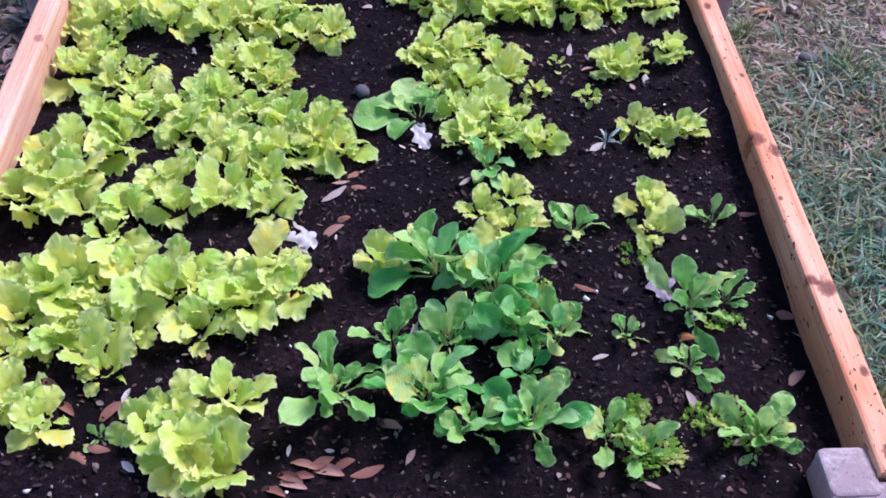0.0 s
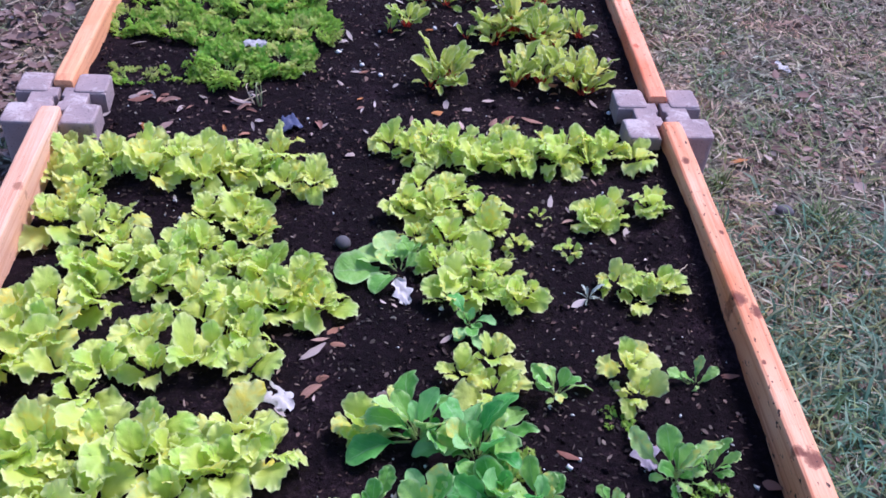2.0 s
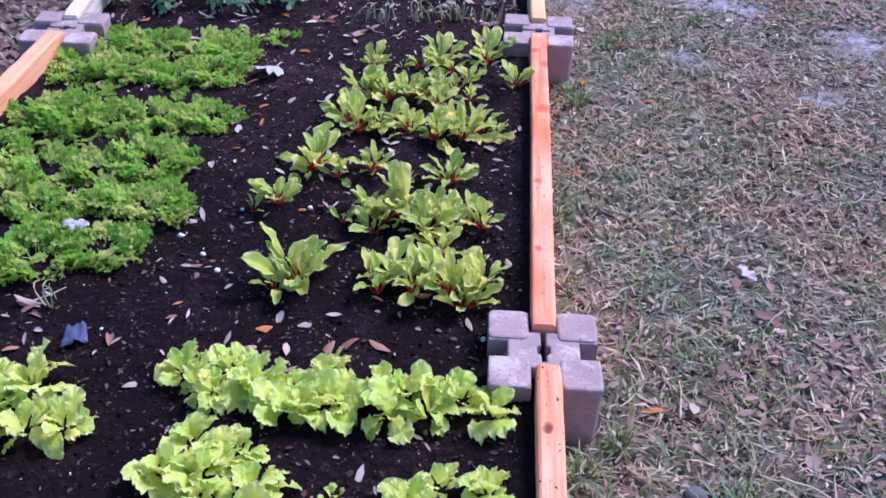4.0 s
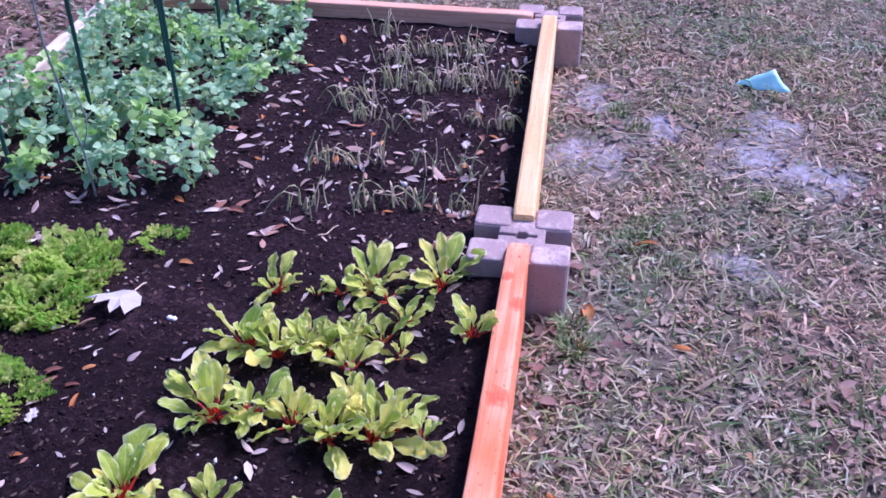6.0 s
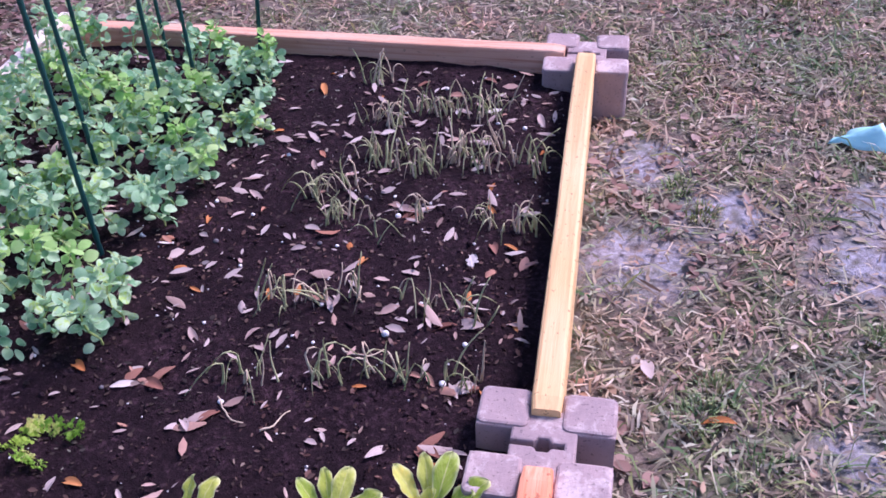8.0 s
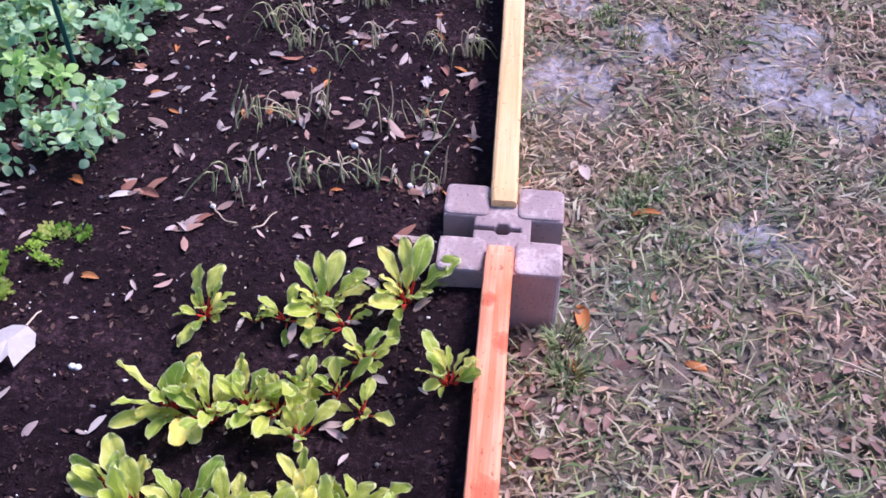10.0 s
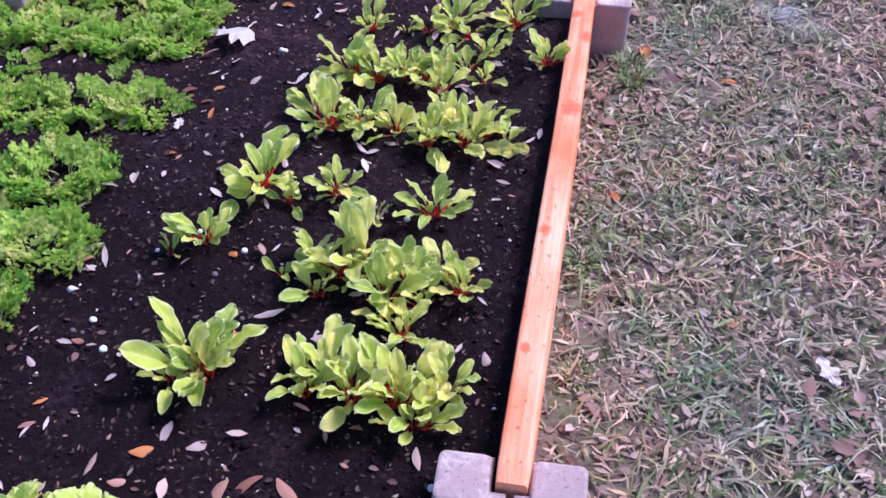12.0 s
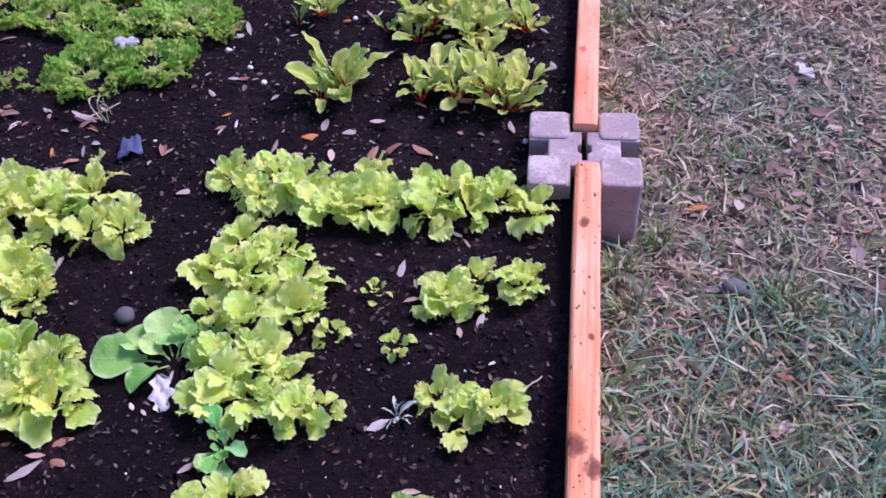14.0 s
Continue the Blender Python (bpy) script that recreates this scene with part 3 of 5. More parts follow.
def build_plank(name, a, b, material, label, top=0.154, width=0.0445, seed=0, chip=0.0):
    """A board on edge from a to b, with worn rounded edges."""
    ax, ay = a
    bx, by = b
    length = math.hypot(bx - ax, by - ay)
    n, h, w = 48, 0.16, width / 2
    prof = [(-w, -h), (w, -h), (w, -0.006), (w - 0.0018, -0.0018), (w - 0.006, 0), (-w + 0.006, 0), (-w + 0.0018, -0.0018), (-w, -0.006)]
    vs, fs = [], []
    for i in range(n + 1):
        t = i / n
        y = (t - 0.5) * length
        end = min(1.0, min(t, 1 - t) * length / 0.010)
        for x, z in prof:
            p = Vector((x * 3, y * 2.2 + seed * 7.7, z))
            q = Vector((x * 40, y * 18 + seed * 3.1, z * 20))
            dx = 0.0022 * noise.noise(p) + 0.0009 * noise.noise(q)
            dz = (0.0030 * noise.noise(p + Vector((5, 0, 0))) + 0.0010 * noise.noise(q + Vector((9, 0, 0)))) if z > -0.05 else 0
            if z > -0.05 and x < 0:
                dz -= chip * max(0.0, noise.noise(Vector((0, y * 16 + seed, 3))) - 0.1)
            drop = -0.004 * (1 - end) ** 2 if z > -0.05 else 0
            vs.append((x * (0.93 + 0.07 * end) + dx, y, z + dz + drop))
        if i:
            k, j = len(prof), (i - 1) * len(prof)
            fs += [(j + c, j + (c + 1) % k, j + k + (c + 1) % k, j + k + c) for c in range(k)]
    k = len(prof)
    fs.append(tuple(range(k - 1, -1, -1)))
    fs.append(tuple(n * k + c for c in range(k)))
    me = bpy.data.meshes.new(name)
    me.from_pydata(vs, [], [f[::-1] for f in fs])
    ob = link(name, me, material)
    ob.matrix_world = pose((ax + bx) / 2, (ay + by) / 2, top, 0, 0, -math.degrees(math.atan2(bx - ax, by - ay)))
    return tagged(ob, label, "wooden board", "boards of the raised bed")


def between(p, q, gap=0.05):
    d = Vector((q[0] - p[0], q[1] - p[1]))
    d.normalize()
    return (p[0] + d.x * gap, p[1] + d.y * gap), (q[0] - d.x * gap, q[1] - d.y * gap)


for k, (mat, lab, row, seed, chip) in enumerate((
        (M_WOOD_SALMON, "knotty salmon pine board on edge between two concrete blocks", RIGHT, 1, 0.004),
        (M_WOOD_ORANGE, "smooth orange pine board on edge between two concrete blocks", RIGHT, 2, 0.0),
        (M_WOOD_PALE, "pale yellow pine board on edge beside the onion rows", RIGHT, 3, 0.0),
        (M_WOOD_PINK, "pale pinkish pine board on edge beside the lettuces", LEFT, 4, 0.0),
        (M_WOOD_PEACH, "peach pine board on edge beside the carrots", LEFT, 5, 0.005),
        (M_WOOD_BLEACHED, "bleached pine board with a chipped upper edge beside the peas", LEFT, 6, 0.03))):
    i = k % 3
    a, b = between(row[i], row[i + 1], 0.052)
    if k == 5:
        b = (LEFT[3][0], LEFT[3][1] + 0.02)
    if k == 0:
        a, b = (a[0] - 0.004, a[1]), (b[0] + 0.006, b[1])
    build_plank("board", a, b, mat, lab, seed=seed, chip=chip)
a, b = between(LEFT[3], RIGHT[3], 0.052)
build_plank("board", (LEFT[3][0] + 0.026, a[1]), b, M_WOOD_DULL, "dull rose pine end board closing the bed's far side", seed=7, top=0.136)
a, b = between(LEFT[0], RIGHT[0], 0.052)
build_plank("board", (a[0], a[1] - 0.02), (b[0], b[1] - 0.02), M_WOOD_SALMON, "pine end board closing the bed's near side", seed=8, top=0.13)


# ---- lettuces ----
def lettuce(x, y, r, n, label):
    """Leaves in whorls round one heart or, in a wide clump, several."""
    rnd = random.Random(int(x * 1000) * 31 + int(y * 1000))
    e = plant("lettuce", x, y, label, "lettuce", "lettuces in the bed")
    e.scale = (1.03, 1.03, 1.34 if y < 1.85 else 1.60)
    e.rotation_euler = (rnd.uniform(-0.10, 0.10), rnd.uniform(-0.10, 0.10), rnd.uniform(0, 6.28))
    hearts = 1 if r < 0.045 else 2 if r < 0.062 else 3 if r < 0.078 else 4 if r < 0.1 else 6
    turn = rnd.uniform(0, 360)
    for h in range(hearts):
        away = 0.0 if hearts == 1 else 0.12 * r if hearts > 3 and h == 0 else r * rnd.uniform(0.42, 0.68)
        an = radians(turn + 360 * h / (hearts - 1 if hearts > 3 else hearts) + rnd.uniform(-25, 25))
        hx, hy = away * math.cos(an), away * math.sin(an)
        many = max(5, n // hearts)
        whorl = rnd.uniform(0, 360)
        tall = rnd.uniform(0.80, 1.15)
        for i in range(many):
            f = (i + rnd.random()) / many      # 0: heart, 1: rim
            size = tall * min(rnd.choice((0.027, 0.037, 0.047, 0.055, 0.063)) * rnd.uniform(0.85, 1.15) * (0.74 if x > -0.7 and y > 1.85 else 0.76 if x > -0.7 else 1.04 if y < 1.5 else 0.90), 1.0 * r) * (0.80 + 0.30 * f)
            ob = put_leaf("leaf", rnd.choice(LETTUCE_LEAVES), e, whorl + i * 137.5 + rnd.uniform(-35, 35), (66 - 52 * f if y > 1.85 else 78 - 56 * f) + rnd.uniform(-20, 20), size, 0.004 + 0.012 * f, 0.002, rnd.uniform(-38, 38))
            ob.matrix_basis = Matrix.Translation((hx, hy, 0.010 * (1 - f) + rnd.uniform(0, 0.006))) @ ob.matrix_basis
    return e


L_BIG = "leafy yellow-green lettuce with frilled leaves in dark soil"
L_SMALL = "small pale yellow-green lettuce seedling in dark soil"
LET_A = [(-0.965, 0.892, 0.108), (-1.21, 0.94, 0.055), (-1.24, 1.17, 0.085), (-1.13, 1.06, 0.067), (-1.24, 1.06, 0.05), (-1.17, 1.15, 0.074), (-1.05, 1.17, 0.073),
         (-0.96, 1.13, 0.085), (-0.89, 1.17, 0.076), (-1.11, 1.0, 0.03), (-0.94, 1.37, 0.083), (-0.9, 1.44, 0.06), (-1.07, 1.37, 0.075), (-1.16, 1.32, 0.064),
         (-1.29, 1.38, 0.067), (-1.25, 1.46, 0.074), (-1.19, 1.57, 0.082)]
LET_B = [(-1.07, 1.6, 0.093), (-0.98, 1.6, 0.076), (-0.97, 1.48, 0.062), (-0.84, 1.55, 0.074), (-0.788, 1.518, 0.052), (-1.27, 1.78, 0.09), (-1.18, 1.69, 0.063),
         (-1.30, 1.91, 0.07), (-1.18, 1.91, 0.056), (-1.11, 1.91, 0.07), (-1.01, 1.89, 0.075), (-0.91, 1.92, 0.075), (-0.82, 1.86, 0.055), (-0.97, 1.76, 0.063), (-0.9, 1.7, 0.039)]
LET_C = [(-0.600, 1.985, 0.052), (-0.54, 1.97, 0.070), (-0.46, 1.96, 0.070), (-0.38, 1.96, 0.075), (-0.29, 1.96, 0.070), (-0.21, 1.97, 0.065), (-0.12, 1.955, 0.05)]
LET_D = [(-0.605, 1.778, 0.042), (-0.535, 1.80, 0.081), (-0.55, 1.69, 0.067), (-0.45, 1.73, 0.057), (-0.52, 1.56, 0.085), (-0.43, 1.52, 0.078), (-0.37, 1.52, 0.026), (-0.49, 1.33, 0.072), (-0.67, 1.22, 0.055),
         (-0.215, 1.745, 0.042), (-0.172, 1.760, 0.045), (-0.09, 1.77, 0.042), (-0.18, 1.54, 0.049), (-0.12, 1.54, 0.038), (-0.22, 1.31, 0.054), (-0.326, 1.753, 0.017), (-0.383, 1.66, 0.023), (-0.279, 1.647, 0.020)]
for x, y, r in LET_A + LET_B + LET_C + LET_D:
    lettuce(x, y + 0.032, r, max(6, min(80, int(r * r * (6000 if r > 0.1 else 4200 if y < 1.5 else 10500 if y > 1.93 and x > -0.7 else 7400) + 10))), L_BIG if r > 0.04 else L_SMALL)


# ---- spinach ----
def rosette(name, leaves, x, y, r, n, label, category, group, low=12, high=70, least=0.5, stalks=None):
    rnd = random.Random(int(x * 1000) * 17 + int(y * 1000))
    e = plant(name, x, y, label, category, group)
    e.rotation_euler = (rnd.uniform(-0.12, 0.12), rnd.uniform(-0.12, 0.12), rnd.uniform(0, 6.28))
    e.scale = (1, 1, 1.15)
    for i in range(n):
        f = (i + rnd.random()) / n
        k = rnd.randrange(len(leaves))
        ob = put_leaf("leaf", leaves[k], e, i * 137.5 + rnd.uniform(-40, 40), low + (high - low) * f + rnd.uniform(-14, 14),
                 r * (0.82 - 0.15 * f) * rnd.uniform(least, 1.15), rnd.uniform(0, 0.10) * r, 0.002, rnd.uniform(-50, 50))
        if stalks:
            st = new("stalk", stalks[k])
            st.parent = ob
            tagged(st, "glossy red stalk")
    return e


SPI_A = [(-0.620, 1.625, 0.072), (-0.6, 1.67, 0.044), (-0.5, 1.48, 0.051), (-0.36, 1.32, 0.056), (-0.6, 1.23, 0.083), (-0.51, 1.19, 0.085), (-0.48, 1.1, 0.08), (-0.59, 1.09, 0.075),
         (-0.68, 1.09, 0.055), (-0.42, 1.09, 0.06), (-0.77, 1.0, 0.085), (-0.63, 0.98, 0.075), (-0.57, 0.93, 0.055), (-0.48, 0.93, 0.07), (-0.37, 0.91, 0.05), (-0.32, 0.88, 0.049), (-0.48, 1.02, 0.045),
         (-0.2, 1.14, 0.07), (-0.31, 1.09, 0.036), (-0.22, 1.03, 0.044), (-0.13, 1.16, 0.043), (-0.14, 0.9, 0.061), (-0.11, 1.34, 0.043), (-1.1, 0.93, 0.021)]
for k, (x, y, r) in enumerate(SPI_A):
    if k == 0:
        e = plant("spinach", x, y, "young spinach with broad pale round leaves in dark soil", "spinach", "spinach plants")
        for i, (az, up, size) in enumerate([(98, 16, 0.088), (62, 26, 0.066), (28, 32, 0.062), (-15, 40, 0.048), (138, 24, 0.058), (76, 50, 0.044), (-70, 48, 0.036)]):
            put_leaf("leaf", BROAD_SPINACH_LEAVES[i % 5], e, az, up, size, 0.002, 0.002, (-12, 10, 5, -8, 14, 0, 6)[i])
        continue
    if k in (0, 1, 3, 10, 12, 14, 15) or k > 16:
        rosette("spinach", PALE_SPINACH_LEAVES, x, y, r * 1.15, 20 if r > 0.06 else 13, "pale green young spinach with notched leaves in dark soil", "spinach", "spinach plants", 15, 82, 0.33)
        continue
    rosette("spinach", SPINACH_LEAVES + PALE_SPINACH_LEAVES + BROAD_SPINACH_LEAVES[:2], x, y, r * 1.12, 25 if r > 0.06 else 15, "deep green spinach with smooth spoon-shaped leaves in dark soil", "spinach", "spinach plants", 18, 82, 0.33)

# ---- beetroots ----
BEE_A = [(-0.44, 3.27, 0.052), (-0.36, 3.26, 0.029), (-0.26, 3.3, 0.062), (-0.13, 3.33, 0.073), (-0.18, 3.2, 0.049), (-0.05, 3.16, 0.053), (-0.44, 3.09, 0.063), (-0.33, 3.1, 0.053),
         (-0.25, 3.06, 0.051), (-0.26, 3.14, 0.039), (-0.17, 3.11, 0.038), (-0.44, 2.92, 0.068), (-0.31, 2.92, 0.053), (-0.18, 2.91, 0.069), (-0.14, 2.94, 0.052), (-0.52, 2.73, 0.073),
         (-0.38, 2.73, 0.05), (-0.3, 2.68, 0.036), (-0.2, 2.7, 0.056), (-0.57, 2.58, 0.05), (-0.62, 2.54, 0.029)]
BEE_B = [(-0.42, 2.52, 0.028), (-0.35, 2.49, 0.045), (-0.29, 2.56, 0.076), (-0.21, 2.53, 0.05), (-0.12, 2.52, 0.047), (-0.2, 2.42, 0.047), (-0.5, 2.32, 0.078), (-0.32, 2.3, 0.05),
         (-0.25, 2.3, 0.063), (-0.18, 2.3, 0.063), (-0.12, 2.33, 0.059)]
BEE_C = [(-0.475, 2.305, 0.055), (-0.525, 2.29, 0.045), (-0.37, 2.55, 0.055), (-0.24, 2.49, 0.055), (-0.15, 2.55, 0.045), (-0.38, 3.08, 0.055), (-0.29, 3.10, 0.05), (-0.21, 3.14, 0.045), (-0.38, 2.93, 0.058), (-0.25, 2.90, 0.062), (-0.22, 2.96, 0.05), (-0.10, 2.90, 0.045), (-0.48, 2.96, 0.045), (-0.29, 2.33, 0.055), (-0.15, 2.27, 0.05),
         (-0.25, 2.53, 0.055), (-0.33, 2.54, 0.05), (-0.46, 2.70, 0.04), (-0.18, 2.49, 0.045), (-0.31, 3.27, 0.04), (-0.22, 3.27, 0.045)]
for x, y, r in BEE_A + BEE_B + BEE_C:
    rosette("beetroot", BEET_LEAVES, x, y, min(r, 0.070) * (1.28 if y > 2.65 else 1.42), 22 if r > 0.06 else 17 if r > 0.045 else 10 if r > 0.03 else 5, "young beetroot with green leaves on red stalks in dark soil", "beetroot", "beetroot plants", 16 if y > 3.2 else 24 if y > 2.65 else 36, 72 if y > 3.2 else 84, 0.45, BEET_STALKS)


# ---- carrots ----
def frond_mesh(seed):
    """A carrot frond: a bent stalk with pairs of side sprays, each ending in small lobed leaflets."""
    r = random.Random(seed)
    vs, fs, uvs, mi = [], [], [], []
    bend = r.uniform(0.5, 1.5)

    def ribbon(p, q, w):
        d = (q - p).cross(Vector((0, 0, 1)))
        d = d.normalized() * w if d.length > 1e-6 else Vector((w, 0, 0))
        k = len(vs)
        vs.extend([p - d, p + d, q + d * 0.6, q - d * 0.6])
        fs.append((k, k + 1, k + 2, k + 3))
        uvs.extend([(0.5, 0.2)] * 4)
        mi.append(1)

    def leaflet(p, d, size):
        d = d.normalized()
        s = d.cross(Vector((r.uniform(-0.35, 0.35), r.uniform(-0.35, 0.35), 1))).normalized()
        up = d.cross(s)
        k = len(vs)
        for along, across, lift in ((0, 0, 0), (0.30, 0.48, 0.05), (0.50, 0.30, 0), (0.78, 0.52, 0.10), (0.82, 0.24, 0.02), (1.05, 0.0, 0.08), (0.82, -0.24, 0.02), (0.76, -0.52, 0.10), (0.50, -0.30, 0), (0.30, -0.48, 0.05)):
            vs.append(p + d * size * along + s * size * across - up * size * lift * r.uniform(-1.5, 1.5))
            uvs.append((0.1 + 0.7 * along, 0.5 + 0.8 * across))
        fs.extend([(k, k + 1, k + 2, k + 8, k + 9), (k + 2, k + 3, k + 4, k + 6, k + 7, k + 8), (k + 4, k + 5, k + 6)])
        mi.extend([0, 0, 0])
    prev = Vector((0, 0, 0))
    for i in range(1, 8):
        u = i / 7
        y, z = arc(u, bend)
        p = Vector((0.04 * math.sin(3 * u + seed), y, z))
        ribbon(prev, p, 0.016 * (1.2 - u))
        if i > 2:
            spread = 0.30 * math.sin(math.pi * min(1, (u - 0.15) / 0.95)) + 0.06
            for side in (-1, 1):
                d = Vector((side * spread, 0.15, 0.07 * r.uniform(-1, 1.5)))
                for t in (0.35, 0.7, 1.0):
                    q = p + d * t + Vector((r.uniform(-0.05, 0.05), r.uniform(-0.05, 0.05), -0.05 * t * t + r.uniform(-0.04, 0.05)))
                    for sd in (-1, 1) if t < 1 else (-1, 0, 1):
                        leaflet(q, d.normalized() * 0.6 + Vector((0.2 * sd * side + r.uniform(-0.6, 0.6), 0.7 * sd + r.uniform(-0.6, 0.6), 0.12 + r.uniform(-0.5, 0.5))), 0.165 * r.uniform(0.7, 1.3) * (1.1 - 0.25 * t))
        prev = p
    for sd in (-1, 0, 1):
        leaflet(prev, Vector((0.7 * sd, 1, 0)), 0.15)
    me = bpy.data.meshes.new("carrot_frond")
    me.from_pydata([tuple(v) for v in vs], [], fs)
    uv = me.uv_layers.new(name="UVMap")
    uv.data.foreach_set("uv", [c for lp in me.loops for c in uvs[lp.vertex_index]])
    me.polygons.foreach_set("material_index", mi)
    me.materials.append(M_CARROT)
    me.materials.append(M_PALE_STALK)
    return me


FRONDS = [frond_mesh(i) for i in range(8)]
CARROT_ROWS = [(2.345, -1.01, -0.89), (2.525, -1.27, -0.85), (2.69, -1.26, -0.87), (2.905, -1.25, -0.83), (3.12, -1.22, -0.84), (3.30, -1.21, -1.04), (3.27, -0.86, -0.84)]


def carrot(x, y, rx, ry, n, big):
    rnd = random.Random(int(x * 1000) + int(y * 977))
    e = plant("carrot", x, y, "clump of feathery bright green carrot tops in dark soil", "carrot", "carrot clumps")
    for i in range(n):
        an, ra = rnd.uniform(0, 360), math.sqrt(rnd.random())
        ob = new("frond", rnd.choice(FRONDS))
        ob.parent = e
        s = rnd.uniform(0.034, 0.060) * big
        ob.matrix_basis = pose(rx * ra * math.cos(radians(an)), ry * ra * math.sin(radians(an)), 0, 0, 0, an - 90 + rnd.uniform(-50, 50)) @ pose(0, 0, 0, rnd.uniform(28, 74), rnd.uniform(-35, 35), 0) @ Matrix.Diagonal((s, s, s, 1))


rc = random.Random(41)
for y, x0, x1 in CARROT_ROWS:
    many = max(1, round((x1 - x0) / 0.115))
    for i in range(many + 1):
        x = x0 + (x1 - x0) * i / many
        carrot(x + rc.uniform(-0.015, 0.015), y + rc.uniform(-0.034, 0.034), 0.056, 0.034, rc.randint(36, 54), rc.uniform(0.78, 1.20))
for x, y in [(-1.24, 2.29), (-1.12, 2.31), (-0.722, 3.39), (-0.90, 2.80), (-0.98, 2.79), (-1.08, 2.80), (-1.16, 2.77), (-1.24, 2.79), (-1.02, 2.43), (-0.90, 2.99), (-1.12, 3.01), (-0.93, 3.24)]:
    carrot(x, y, 0.034, 0.024, 11, 0.7)


# ---- finely cut seedlings among the spinach ----
def cut_seedling(x, y, reach, n):
    rnd = random.Random(int(x * 1000) * 7 + int(y * 977))
    e = plant("seedling", x, y, "pale green seedling with finely cut leaves in dark soil", "seedling", "finely cut seedlings")
    for i in range(n):
        ob = new("frond", rnd.choice(FRONDS))
        ob.parent = e
        s = reach * rnd.uniform(0.6, 1.1)
        ob.matrix_basis = pose(rnd.uniform(-0.4, 0.4) * reach, rnd.uniform(-0.3, 0.3) * reach, 0, 0, 0, i * 137.5 + rnd.uniform(-30, 30)) @ pose(0, 0, 0, rnd.uniform(20, 75), rnd.uniform(-30, 30), 0) @ Matrix.Diagonal((s, s, s, 1))


for x, y, reach, n in [(-0.325, 0.90, 0.055, 11), (-0.185, 0.925, 0.046, 10), (-0.475, 1.145, 0.060, 12), (-0.26, 1.25, 0.030, 6), (-0.145, 1.115, 0.036, 6), (-0.345, 0.955, 0.035, 5)]:
    cut_seedling(x, y, reach, n)


# ---- peas ----
def pea_leaflet(seed):
    r = random.Random(seed)
    cup, bend = r.uniform(-0.3, 0.5), r.uniform(0.1, 0.8)

    def f(u, v):
        wid = 0.42 * math.sin(math.pi * min(0.97, u * 0.9 + 0.07)) ** 0.7 + 0.01
        y, z = arc(u, bend)
        return v * wid, y, z + cup * v * v * wid
    return sheet("pea_leaf", 5, 4, f)


def pea_leaf(seed, material):
    """Leaflets of one leaf, joined at its foot, a pair of them set farther out."""
    r = random.Random(seed)
    bm = bmesh.new()
    for near in (0, 1, -1):
        one = pea_leaflet(seed * 3 + near)
        k = len(bm.verts)
        bm.from_mesh(one)
        bm.verts.ensure_lookup_table()
        m = pose(0, 0, 0, 0, 0, near * r.uniform(30, 95)) @ pose(0, abs(near) * 0.75, 0.15 * abs(near), r.uniform(-30, 40), r.uniform(-40, 40), 0)
        bmesh.ops.transform(bm, matrix=m, verts=bm.verts[k:])
    me = bpy.data.meshes.new("pea_leaf")
    bm.to_mesh(me)
    bm.free()
    me.materials.append(material)
    me.shade_smooth()
    return me


PEA_LEAVES = [pea_leaf(i, M_PEA) for i in range(12)]
PEA_TIPS = [pea_leaf(20 + i, M_PEA_YOUNG) for i in range(5)]


def tube(bm, pts, r0, r1, sides=5):
    rings = []
    for i, p in enumerate(pts):
        t = i / (len(pts) - 1)
        r = r0 + (r1 - r0) * t
        d = (pts[min(i + 1, len(pts) - 1)] - pts[max(i - 1, 0)]).normalized()
        a = d.orthogonal().normalized()
        b = d.cross(a)
        rings.append([bm.verts.new(p + (a * math.cos(2 * math.pi * k / sides) + b * math.sin(2 * math.pi * k / sides)) * r) for k in range(sides)])
    for a, b in zip(rings, rings[1:]):
        for k in range(sides):
            bm.faces.new((a[k], a[(k + 1) % sides], b[(k + 1) % sides], b[k]))
    bm.faces.new(rings[0][::-1])
    bm.faces.new(rings[-1])


def pea(x, y, rnd):
    e = plant("pea_plant", x, y, "low bushy pea plant with grey-green paired leaves", "pea plant", "pea plants")
    h = rnd.uniform(0.05, 0.14) + (0.04 if x < -1.17 else 0)
    young = rnd.random() < 0.25
    an = rnd.uniform(0, 6.28)
    lean = Vector((math.cos(an), math.sin(an), 0)) * rnd.uniform(0.01, 0.05)
    pts = [Vector((0, 0, 0)) + lean * (t * t) + Vector((0.006 * math.sin(9 * t), 0.006 * math.cos(8 * t), h * t)) for t in [i / 5 for i in range(6)]]
    bm = bmesh.new()
    tube(bm, pts, 0.0022, 0.0014, 4)
    tip = pts[-1]
    tube(bm, [tip + Vector((0.010 * t * math.cos(5 * t), 0.010 * t * math.sin(5 * t), 0.012 * t)) for t in (0, 0.6, 1.2, 1.8, 2.4)], 0.0009, 0.0006, 3)
    part("vine", bm, M_PALE_STALK, e)
    az = rnd.uniform(0, 360)
    for k in (1, 2, 3, 4, 4, 5, 5):
        p = pts[k]
        for side in (-1, 1):
            s = rnd.uniform(0.014, 0.026)
            ob = new("leaf", rnd.choice(PEA_TIPS if k > 3 and young else PEA_LEAVES))
            ob.parent = e
            ob.matrix_basis = Matrix.Translation(p) @ pose(0, 0, 0, 0, 0, az + side * rnd.uniform(45, 110)) @ pose(0, 0, 0, rnd.uniform(-10, 60), rnd.uniform(-40, 40), 0) @ Matrix.Diagonal((s, s, s, 1))
        az += 150


